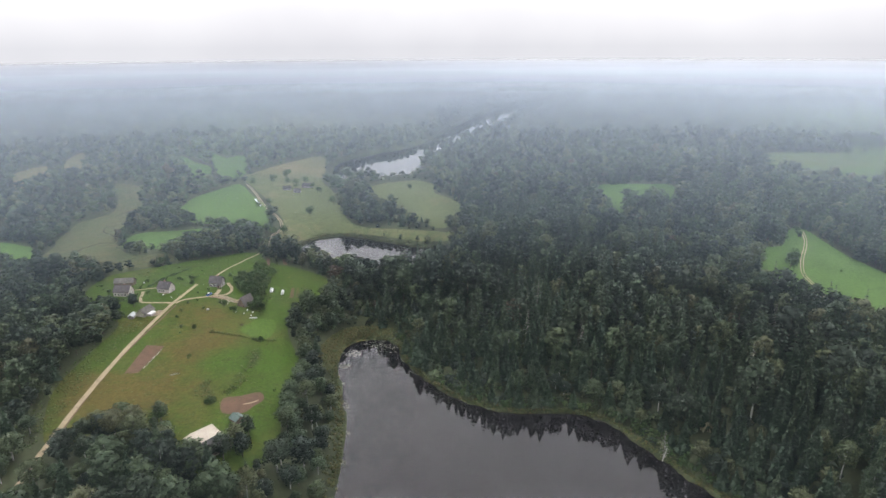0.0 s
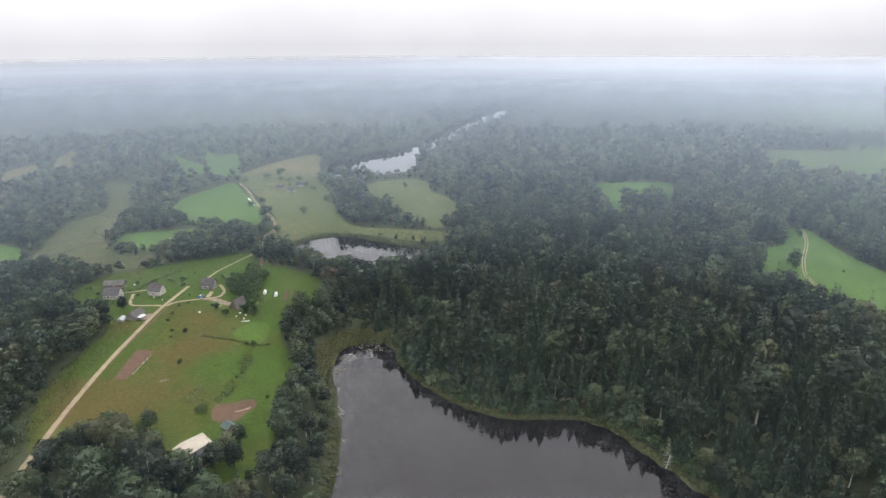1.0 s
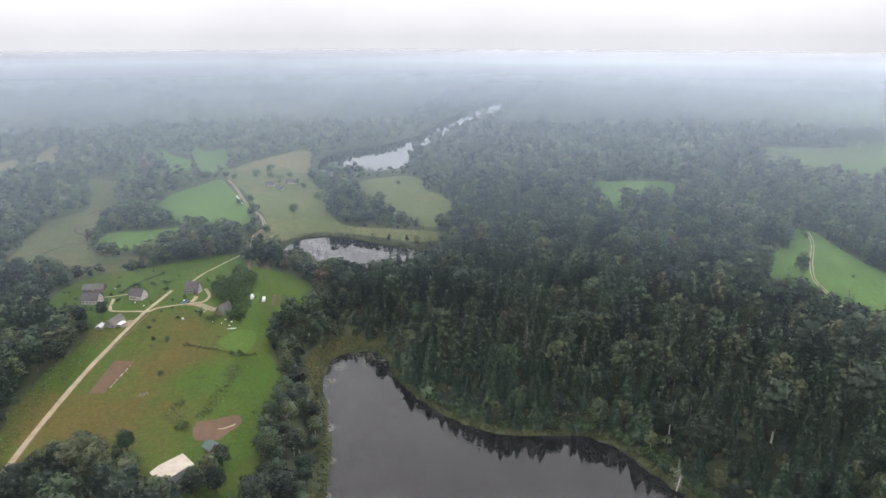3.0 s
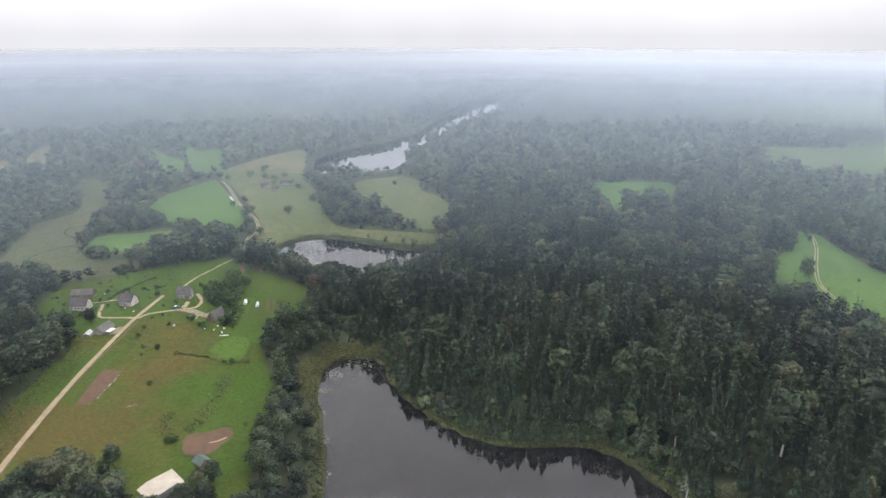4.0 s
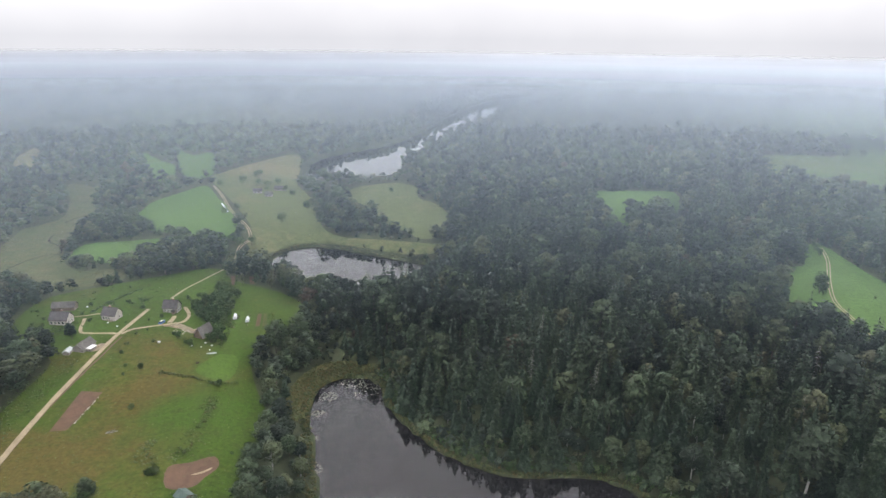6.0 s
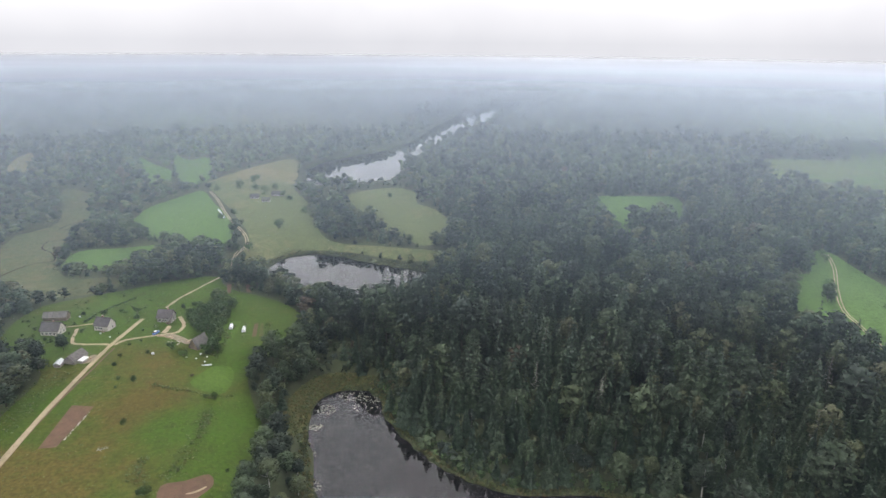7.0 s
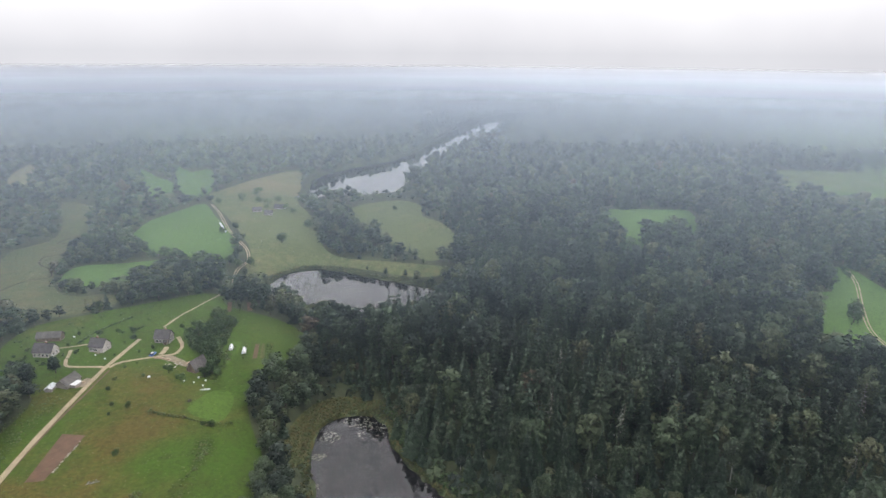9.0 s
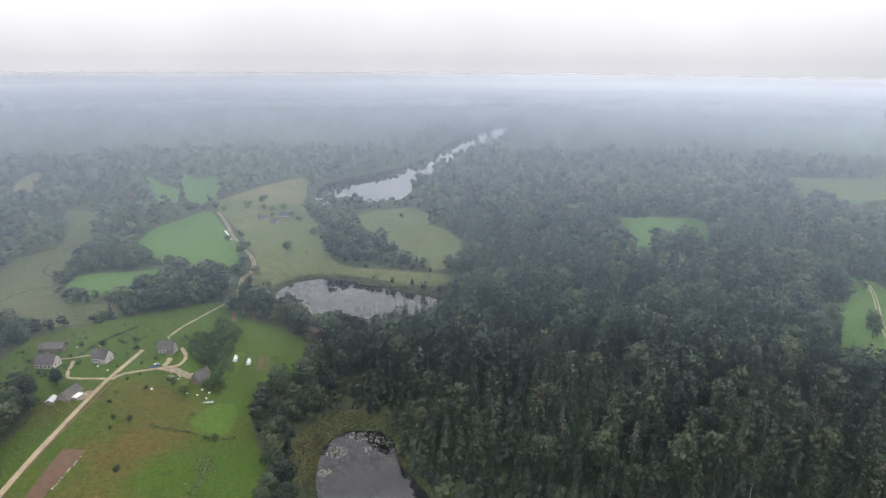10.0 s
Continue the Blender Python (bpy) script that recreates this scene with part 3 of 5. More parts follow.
def wood(name, shapes, spots, mats, label, category, seed):
    """Many trees in one object: spots are rows of (x, y, z, height, breadth)."""
    rng = np.random.default_rng(seed)
    which = rng.integers(0, len(shapes), len(spots))
    vs, qs, ms, ts, ns, base = [], [], [], [], [], 0
    for k, (wv, wf, lv, ln) in enumerate(shapes):
        s = spots[which == k]
        if not len(s):
            continue
        one = np.concatenate([wv, lv])
        nrm = np.concatenate([bark_normals(wv), ln])
        q1 = np.concatenate([wf, len(wv) + np.arange(len(lv)).reshape(-1, 3)])
        a = rng.uniform(0, 2 * math.pi, len(s))
        ca, sa = np.cos(a)[:, None], np.sin(a)[:, None]
        b = (s[:, 3] * s[:, 4])[:, None]
        x = (one[:, 0] * ca - one[:, 1] * sa) * b + s[:, :1]
        y = (one[:, 0] * sa + one[:, 1] * ca) * b + s[:, 1:2]
        z = one[:, 2] * s[:, 3:4] + s[:, 2:3]
        vs.append(np.stack([x, y, z], -1).reshape(-1, 3))
        ns.append(np.stack([nrm[:, 0] * ca - nrm[:, 1] * sa, nrm[:, 0] * sa + nrm[:, 1] * ca, nrm[:, 2] + 0 * ca], -1).reshape(-1, 3))
        qs.append((q1[None] + (base + np.arange(len(s)) * len(one))[:, None, None]).reshape(-1, 3))
        ms.append(np.tile(np.r_[np.ones(len(wf)), np.zeros(len(lv) // 3)], len(s)))
        ts.append(np.repeat(rng.random(len(s)), len(one)))
        base += len(one) * len(s)
    ob = big_mesh(name, np.concatenate(vs), np.concatenate(qs), mats, np.concatenate(ms), np.concatenate(ts), np.concatenate(ns))
    return tagged(ob, label, category, kind="stuff")


def scatter(x0, x1, y0, y1, gap, seed):
    rng = np.random.default_rng(seed)
    x, y = np.meshgrid(np.arange(x0, x1, gap), np.arange(y0, y1, gap * 0.87))
    x = x + (np.arange(x.shape[0]) % 2)[:, None] * gap / 2
    x, y = x.ravel() + rng.uniform(-0.36, 0.36, x.size) * gap, y.ravel() + rng.uniform(-0.36, 0.36, x.size) * gap
    return x, y


def wooded(x, y, shore=2.2):
    """Where trees stand: off the open land, the lakes and the roads."""
    ok = np.ones(len(x), bool)
    for loop in OPEN:
        ok &= ~inside(x, y, loop)
    for loop in SHORES:
        ok &= ~inside(x, y, loop) & (away(x, y, loop) > np.where(x > -30, 1.3, shore + 1))
    ok &= ~((x > -162) & (x < -112) & (y > 366) & (y < 380))
    ok &= ~((x > -108) & (x < -22) & (y > 546) & (y < 604))
    ok &= away(x, y, ROADS[0], False) > 4.5
    ok &= away(x, y, ROADS[1], False) > 3.5
    return ok


def spruce_share(x, y):
    """How much of the wood is spruce: most of it on the lake's east bank."""
    s = 0.3 + 0.3 * (away(x, y, SHORES[0]) < 16) + 0.5 * np.exp(-((x - 15) / 42) ** 2 - ((y - 222) / 40) ** 2) + 0.2 * np.exp(-((x - 95) / 45) ** 2 - ((y - 160) / 40) ** 2)
    s += 0.3 * np.sin(x / 17 + 2) * np.sin(y / 21) + 0.12 * np.exp(-((x - 60) / 90) ** 2 - ((y - 640) / 200) ** 2)
    return np.where(x < -30, 0.06, np.clip(s, 0.04, 0.9))


# distances counted from the middle of the flight
near_x, near_y = scatter(-330, 330, 96, 470, 5.3, 3)
far_x, far_y = scatter(-780, 780, 200, 1500, 7.6, 4)
nd, fd = np.hypot(near_x + 3, near_y - 30), np.hypot(far_x + 3, far_y - 30)
wedge = lambda x, y: np.abs(x + 3) < 0.73 * (y + 10) + 16
nk = wooded(near_x, near_y) & wedge(near_x, near_y) & (nd < 430)
fk = wooded(far_x, far_y) & wedge(far_x, far_y) & (fd >= 430) & ((fd < 790) | ((away(far_x, far_y, SHORES[2]) < 45) & (fd < 1500)))
near_x, near_y, far_x, far_y = near_x[nk], near_y[nk], far_x[fk], far_y[fk]


def stand(x, y, seed, tall=1.0):
    """Heights and breadths for trees at x, y; the edges of woods are lower."""
    rng = np.random.default_rng(seed)
    ev = rng.random(len(x)) < spruce_share(x, y)
    h = np.where(ev, rng.normal(16.5, 3.2, len(x)), rng.normal(12.4, 3.7, len(x))) * tall
    f = np.where(x < -30, 0.76, 1.0)
    for loop, least in zip(SHORES, (0.48, 0.5, 0.7)):
        f = f * np.clip(least + away(x, y, loop) / 45, least, 1)
    for loop in OPEN[1:12] + OPEN[13:]:
        f = f * np.clip(0.68 + away(x, y, loop) / 60, 0.68, 1)
    f = np.where((x > -125) & (x < -12) & (y > 510) & (y < 600), f * 0.4, f)
    f = np.where((x < -75) & (y < 168), f * 0.72, f)
    f = np.where((x < -118) & (x > -152) & (y > 205) & (y < 250), f * 0.62, f)
    f = np.where((x > -62) & (x < 28) & (y > 380) & (y < 450), f * 0.8, f)
    h *= 1 + 0.22 * np.sin(x / 11 + 3 * np.sin(y / 37)) * np.sin(y / 14 + 2)
    b = np.where(ev, rng.uniform(0.85, 1.2, len(x)), rng.uniform(0.85, 1.4, len(x))) / np.maximum(f, 0.5) ** 0.7
    h = np.clip(h, 6.5, 22) * f
    return np.stack([x, y, land(x, y), h, b], 1), ev


near, near_ev = stand(near_x, near_y, 5)
far, far_ev = stand(far_x, far_y, 6, 1.02)
nd = np.hypot(near[:, 0] + 3, near[:, 1] - 30)
order = np.argsort(nd)
hero = np.zeros(len(near), bool)
hero[order[:400]] = True

BROAD = [broad_shape(s, 1250, 0.038, lobes=22, wide=0.155 + 0.025 * (s % 3), level=1) for s in range(6)]
BROAD_MID = [broad_shape(20 + 2 * s, 380, 0.059, lobes=15, limbs=0, sides=3, wide=0.15 + 0.028 * (s % 3), level=1) for s in range(8)]
BROAD_BACK = [broad_shape(30 + 2 * s, 150, 0.09, lobes=9, limbs=0, sides=3, wide=0.16 + 0.025 * (s % 3), level=1) for s in range(6)]
BROAD_FAR = [broad_shape(40 + s, 8, 0.09, lobes=3, limbs=0, sides=3, wide=0.13, level=1) for s in range(6)]
SPRUCE = [spruce_shape(s, 24, 9, wide=0.15 + 0.02 * (s % 3), lush=2) for s in range(4)]
SPRUCE_MID = [spruce_shape(20 + s, 13, 7, wide=0.16 + 0.02 * (s % 3)) for s in range(4)]
SPRUCE_FAR = [spruce_shape(40 + s, 6, 5, wide=0.2, sides=3) for s in range(3)]


def tree_kind(name, shape, leaf, bark, label):
    """One tree of height 1 with its trunk and crown as parts."""
    wv, wf, lv, ln = shape
    root = tagged(new(name), label, "tree")
    me = big_mesh("trunk", wv, wf, [bark], np.zeros(len(wf)), None)
    me.parent = root
    cr = big_mesh("crown", lv, np.arange(len(lv)).reshape(-1, 3), [leaf], np.zeros(len(lv) // 3), None, ln)
    cr.parent = root
    return root


broad_kinds = [tree_kind("birch_tree" if i % 2 else "alder_tree", s, LEAF, BIRCH if i % 2 else BARK,
                         "white-barked birch with a loose green crown" if i % 2 else "dense dark green alder with a rounded crown") for i, s in enumerate(BROAD)]
spruce_kinds = [tree_kind("spruce_tree", s, NEEDLE, BARK, "tall dark green spruce with drooping branches") for s in SPRUCE]
used = set()
rng = np.random.default_rng(9)
for (x, y, z, h, b), ev in zip(near[hero], near_ev[hero]):
    kinds = spruce_kinds if ev else broad_kinds
    i = int(rng.integers(0, len(kinds)))
    m = Matrix.LocRotScale((x, y, z), Euler((rng.normal(0, 0.03), rng.normal(0, 0.03), rng.uniform(0, 6.28))), (h * b, h * b, h))
    if kinds[i].name not in used:
        used.add(kinds[i].name)
        tree = kinds[i]
    else:
        tree = copy_thing(kinds[i], Matrix())
    tree.matrix_basis = m
    tagged(tree, group="spruces by the lake" if ev else "broad-leaved trees by the lake")
rest, rest_ev = near[~hero], near_ev[~hero]
behind = np.hypot(rest[:, 0] + 3, rest[:, 1] - 30) > 300
wood("mixed_woodland", BROAD_MID, rest[~rest_ev & ~behind], [LEAF, BARK], "dense green birch and aspen woodland", "woodland", 11)
wood("mixed_woodland", BROAD_BACK, rest[~rest_ev & behind], [LEAF, BARK], "green birch and aspen woodland in thin mist", "woodland", 17)
wood("spruce_woodland", SPRUCE_MID, rest[rest_ev], [NEEDLE, BARK], "dark spruces standing close together", "woodland", 12)
wood("far_mixed_woodland", BROAD_FAR, far[~far_ev], [LEAF, BARK], "far hazy broad-leaved woodland", "woodland", 13)
wood("far_spruce_woodland", SPRUCE_FAR, far[far_ev], [NEEDLE, BARK], "far hazy spruce woodland", "woodland", 14)

back_x, back_y = scatter(-330, 330, -170, 150, 15, 8)
bk = wooded(back_x, back_y) & ~(wedge(back_x, back_y) & (back_y > 96))
back, back_ev = stand(back_x[bk], back_y[bk], 7)
wood("side_woodland", BROAD_FAR, back, [LEAF, BARK], "green mixed woodland round the lake's near end", "woodland", 16)

# woods beyond, a canopy of rounded tops
rr = 765 * 1.0158 ** np.arange(0, 101)
aa = np.radians(np.arange(-66, 66.01, 0.35))
ra, an = np.meshgrid(rr, aa, indexing="ij")
cx, cy = ra * np.sin(an), 30 + ra * np.cos(an)
rng = np.random.default_rng(15)
cz = land(cx, cy) + 11 + rng.uniform(-3.5, 3.5, cx.shape) + 3 * np.sin(cx / 90) * np.sin(cy / 130)
d3, in3 = away(cx, cy, SHORES[2]), inside(cx, cy, SHORES[2])
cz = np.where(in3, -4, land(cx, cy) - 2 + (cz - land(cx, cy) + 2) * np.clip((d3 - 8) / 30, 0, 1))
idx = np.arange(cx.size).reshape(cx.shape)
quads = np.stack([idx[:-1, :-1], idx[:-1, 1:], idx[1:, 1:], idx[1:, :-1]], -1).reshape(-1, 4)
ob = big_mesh("distant_woodland", np.stack([cx, cy, cz], -1).reshape(-1, 3), quads[:, ::-1], [LEAF], np.zeros(len(quads)), rng.random(cx.size))
tagged(ob, "unbroken distant woodland fading into mist", "woodland", kind="stuff")


# ---- village: helpers ----
PLASTER = mottled("pale_plaster", (0.36, 0.32, 0.29), (0.54, 0.5, 0.46), 0.5, 4)
LOGS = mottled("weathered_logs", (0.1, 0.075, 0.055), (0.2, 0.16, 0.125), 0.5, 5)
BOARDS = mottled("grey_boards", (0.16, 0.145, 0.13), (0.3, 0.28, 0.26), 0.6, 5)
ROOFING = mottled("grey_slate_roof", (0.05, 0.046, 0.048), (0.1, 0.093, 0.095), 0.5, 3.5)
OLD_ROOF = mottled("mossy_board_roof", (0.06, 0.057, 0.054), (0.14, 0.13, 0.12), 0.7, 4)
GREEN_ROOF = mottled("green_felt_roof", (0.05, 0.075, 0.065), (0.1, 0.135, 0.12), 0.7, 4)
DARK_ROOF = mottled("black_felt_roof", (0.022, 0.024, 0.022), (0.05, 0.052, 0.048), 0.6, 3)
PALE_ROOF = mottled("pale_sheet_roof", (0.34, 0.37, 0.37), (0.5, 0.52, 0.52), 0.5, 3, rough=0.5)
WHITE = mottled("white_paint", (0.48, 0.48, 0.47), (0.66, 0.66, 0.64), 0.7, 5, rough=0.5)
FILM = mottled("white_film", (0.66, 0.68, 0.7), (0.82, 0.83, 0.84), 1.5, 8, rough=0.35)
TIMBER = mottled("cut_timber", (0.24, 0.17, 0.11), (0.46, 0.36, 0.26), 0.8, 5)
RUBBLE = mottled("pale_rubble", (0.25, 0.22, 0.18), (0.48, 0.44, 0.38), 0.8, 4)
CONCRETE = mottled("sandy_concrete", (0.32, 0.28, 0.23), (0.46, 0.41, 0.34), 0.35, 2)
BRICKWORK = mottled("red_brick", (0.16, 0.07, 0.05), (0.28, 0.13, 0.09), 2, 9)
PAINT_BLUE = mottled("blue_car_paint", (0.05, 0.12, 0.3), (0.07, 0.16, 0.36), 0.5, 3, rough=0.3, spec=0.5)
RUBBER = mottled("black_rubber", (0.015, 0.015, 0.015), (0.03, 0.03, 0.03), 2, 9)
GREYWOOD = mottled("dead_grey_wood", (0.2, 0.19, 0.18), (0.42, 0.4, 0.37), 0.8, 5)
PAD = mottled("lily_pads", (0.09, 0.1, 0.07), (0.19, 0.18, 0.14), 0.8, 3, rough=0.5)
k = Mat("window_glass", 0.06, spec=0.5)
k.colour(k.mix(k.noise(0.9, 1), (0.01, 0.012, 0.014), (0.03, 0.034, 0.04)))
GLASS = k.m


def ground_z(x, y):
    return float(land(np.array([float(x)]), np.array([float(y)]))[0])


def part(name, bm, material, parent, label=""):
    """Links a bmesh as one mesh object under a thing or part."""
    me = bpy.data.meshes.new(name)
    bmesh.ops.recalc_face_normals(bm, faces=bm.faces)
    bm.to_mesh(me)
    bm.free()
    me.materials.append(material)
    ob = new(name, me)
    ob.parent = parent
    if label:
        ob["label"] = label
    return ob


def box(bm, x0, x1, y0, y1, z0, z1, bevel=0.0):
    vs = [bm.verts.new(p) for p in ((x0, y0, z0), (x1, y0, z0), (x1, y1, z0), (x0, y1, z0), (x0, y0, z1), (x1, y0, z1), (x1, y1, z1), (x0, y1, z1))]
    fs = [bm.faces.new([vs[i] for i in f]) for f in ((3, 2, 1, 0), (4, 5, 6, 7), (0, 1, 5, 4), (1, 2, 6, 5), (2, 3, 7, 6), (3, 0, 4, 7))]
    if bevel:
        bmesh.ops.bevel(bm, geom=list({e for f in fs for e in f.edges}), offset=bevel, segments=1, affect="EDGES")
    return bm


def boxed(x0, x1, y0, y1, z0, z1, bevel=0.0):
    return box(bmesh.new(), x0, x1, y0, y1, z0, z1, bevel)


def prism(outline, x0, x1):
    """A solid with a (y, z) outline, drawn out along x."""
    bm = bmesh.new()
    a, b = [bm.verts.new((x0, y, z)) for y, z in outline], [bm.verts.new((x1, y, z)) for y, z in outline]
    bm.faces.new(a[::-1]), bm.faces.new(b)
    for i in range(len(a)):
        j = (i + 1) % len(a)
        bm.faces.new((a[i], a[j], b[j], b[i]))
    return bm


def rounded_bar(x0, x1, r, y=0.0, z=0.0, sides=10):
    return prism([(y + r * math.cos(2 * math.pi * i / sides), z + r * math.sin(2 * math.pi * i / sides)) for i in range(sides)], x0, x1)


def thing(name, x, y, turn, label, category, group="", sink=0.0):
    ob = tagged(new(name), label, category, group)
    ob.matrix_basis = pose(x, y, ground_z(x, y) - sink, 0, 0, turn) @ Matrix.Scale(1 / PLAN, 4)
    return ob


def window(parent, cx, y, z0, w, h, sign):
    fr = bmesh.new()
    t = 0.1
    ya, yb = sorted((y, y + 0.09 * sign))
    for x0, x1, a, b in ((cx - w / 2, cx - w / 2 + t, z0, z0 + h), (cx + w / 2 - t, cx + w / 2, z0, z0 + h), (cx - w / 2 + t, cx + w / 2 - t, z0, z0 + t),
                         (cx - w / 2 + t, cx + w / 2 - t, z0 + h - t, z0 + h), (cx - 0.03, cx + 0.03, z0 + t, z0 + h - t)):
        box(fr, x0, x1, ya, yb, a, b)
    win = part("window", fr, WHITE, parent, "white-framed window")
    ya, yb = sorted((y + 0.01 * sign, y + 0.05 * sign))
    part("pane", boxed(cx - w / 2 + t, cx + w / 2 - t, ya, yb, z0 + t, z0 + h - t), GLASS, win, "dark window glass")


def gable_window(parent, x, cy, z0, w, h, sign):
    fr = bmesh.new()
    xa, xb = sorted((x, x + 0.09 * sign))
    t = 0.1
    for a, b, c, d in ((cy - w / 2, cy - w / 2 + t, z0, z0 + h), (cy + w / 2 - t, cy + w / 2, z0, z0 + h), (cy - w / 2 + t, cy + w / 2 - t, z0, z0 + t),
                       (cy - w / 2 + t, cy + w / 2 - t, z0 + h - t, z0 + h)):
        box(fr, xa, xb, a, b, c, d)
    win = part("window", fr, WHITE, parent, "white-framed window")
    xa, xb = sorted((x + 0.01 * sign, x + 0.05 * sign))
    part("pane", boxed(xa, xb, cy - w / 2 + t, cy + w / 2 - t, z0 + t, z0 + h - t), GLASS, win, "dark window glass")


def building(name, x, y, turn, w, d, wall, rise, walls, roof, label, category="house", windows=(), gables=(), door=None, chimney=None, over=0.45, seams=0):
    """A gabled building, its ridge along its own x."""
    ob = thing(name, x, y, turn, label, category, sink=0.25)
    part("foundation", boxed(-w / 2 - 0.06, w / 2 + 0.06, -d / 2 - 0.06, d / 2 + 0.06, -0.4, 0.55), CONCRETE, ob)
    part("wall", prism([(-d / 2, 0.55), (d / 2, 0.55), (d / 2, wall), (0, wall + rise - 0.06), (-d / 2, wall)], -w / 2, w / 2), walls, ob)
    s = rise / (d / 2)
    for sign in (-1, 1):
        e = sign * (d / 2 + over)
        ze = wall - over * s
        out = [(e, ze), (0, wall + rise), (0, wall + rise + 0.14), (e, ze + 0.14)]
        if sign > 0:
            out = [(yy + 0.002, zz) for yy, zz in out]
        slope = part("roof_slope", prism(out, -w / 2 - over, w / 2 + over), roof, ob)
        for i in range(seams):
            sx = -w / 2 - over + (i + 0.5) * (w + 2 * over) / seams
            rib = [(e, ze + 0.141), (0, wall + rise + 0.141), (0, wall + rise + 0.18), (e, ze + 0.18)]
            part("batten", prism(rib, sx - 0.035, sx + 0.035), roof, slope)
    part("ridge_board", boxed(-w / 2 - over, w / 2 + over, -0.14, 0.14, wall + rise + 0.1, wall + rise + 0.22), roof, ob)
    for cx in windows:
        window(ob, cx, -d / 2, 1.1, 1.15, 1.35, -1)
    for cy in gables:
        gable_window(ob, w / 2, cy, 1.15, 0.9, 1.2, 1)
    if door is not None:
        part("door", boxed(door - 0.45, door + 0.45, -d / 2 - 0.07, -d / 2, 0.55, 2.5), LOGS, ob, "dark plank door")
    if chimney is not None:
        ch = part("chimney", boxed(chimney - 0.3, chimney + 0.3, 0.1, 0.7, wall, wall + rise + 0.9), BRICKWORK, ob, "red brick chimney")
        part("chimney_cap", boxed(chimney - 0.37, chimney + 0.37, 0.03, 0.77, wall + rise + 0.9, wall + rise + 1.0), CONCRETE, ch)
    return ob


PEAT = mottled("dark_peaty_water", (0.014, 0.013, 0.01), (0.03, 0.027, 0.02), 0.4, 2, rough=0.9, spec=0.1)
LIME_GRASS = grass("lush_grass", (0.062, 0.108, 0.016), (0.07, 0.122, 0.016), (0.085, 0.105, 0.022))
# ---- village: ground patches ----
SOIL_BED = [(-109.8, 190), (-112.2, 212), (-105.4, 211.6), (-105.4, 190.8)]
PIT = [(-68.5, 167), (-71, 175), (-66, 177.5), (-61, 181), (-58.6, 177), (-60.6, 172), (-62.4, 168)]
YARD = [(-74.6, 152.2), (-73.6, 155.2), (-69.4, 160.8), (-64.4, 156.2), (-68.6, 150.3), (-65.6, 146.1), (-61.9, 141.3), (-63.3, 141.2), (-69, 147.3)]
sheet("soil_bed", SOIL_BED, 1.5, 0.2, SOIL, "long bed of bare reddish tilled soil", "soil")
sheet("sand_pit", rounded(PIT, 3), 1.2, 0.2, SOIL, "dug-over reddish earth pit", "soil")
sheet("sand_streak", rounded([(-64.2, 172.6), (-62, 174.2), (-60.2, 176.2), (-60.1, 175.4), (-62, 173.2)], 3), 0.8, 0.26, DIRT, "pale scraped sand in the pit", "sand")
sheet("yard", YARD, 1.5, 0.2, CONCRETE, "pale sandy concrete yard", "yard")
sheet("garden_plot", [(-70.6, 261), (-72.4, 272.4), (-70.9, 272.6), (-68.9, 261.2)], 1.5, 0.2, SOIL, "narrow bed of brown garden soil", "soil")
sheet("garden_plot", [(-67.9, 261), (-70, 272.6), (-68.9, 272.8), (-66.3, 261.4)], 1.5, 0.2, SEDGE, "garden bed with withered plants", "garden bed", blobs(0.5, []))
sheet("garden_plot", [(-92.5, 303), (-96, 316), (-94.3, 316.6), (-90.8, 303.6)], 1.5, 0.2, SOIL, "narrow bed of brown garden soil", "soil")
sheet("garden_plot", rounded([(-81.5, 226), (-77, 238), (-70, 236), (-69, 222), (-75, 221)], 3), 1.6, 0.18, LIME_GRASS, "bright green sown garden patch", "garden bed", blobs(-0.6, []))
ribbon("path_house", [(-119.5, 252.4), (-124, 252.6), (-129, 252.6), (-133.4, 253.4), (-135.6, 257), (-137.2, 262), (-138.6, 266)], 1.25, 0.22, DIRT, "sandy drive to the cottage", "path", 0.2)
ribbon("path_farm", [(-118, 252), (-115.7, 255.7), (-112.5, 257.2), (-107.2, 259.6), (-103.4, 261.6), (-99.8, 263.4), (-99, 268.4), (-101, 273.6), (-104, 278.4)], 1.35, 0.22,
       DIRT, "sandy drive curving to the farmhouse", "path", 0.25)
ribbon("path_yard", [(-104.2, 262.4), (-104.2, 265.5), (-104.6, 269)], 1.8, 0.25, DIRT, "worn earth path to a porch", "path", 0.2)
ribbon("path_grass", [(-131.9, 270.8), (-136.3, 270.1), (-144.3, 267.4)], 0.8, 0.2, DIRT, "narrow trodden footpath", "path", 0.4)
ribbon("verge_line", [(-110.5, 150), (-114.6, 178), (-117, 209), (-117.2, 234), (-117, 250)], 0.7, 0.16, SOIL, "dark ditch line beside the road", "ditch", 0.3)
EARTH = mottled("trodden_earth", (0.12, 0.095, 0.066), (0.24, 0.195, 0.14), 0.5, 2.5)
sheet("farmyard", rounded([(-103.4, 259.4), (-98, 257.2), (-93.4, 254.2), (-91.4, 254.4), (-93, 257.6), (-97.4, 260.6), (-100.4, 262)], 3), 1.2, 0.19, EARTH,
      "trodden brown farmyard strewn with chips", "yard")
sheet("barn_yard", rounded([(-123.2, 238.4), (-120.4, 238.8), (-119.6, 243.4), (-121.8, 244.6), (-123, 242)], 3), 1.0, 0.19, EARTH, "bare sandy patch beside the barn", "yard")
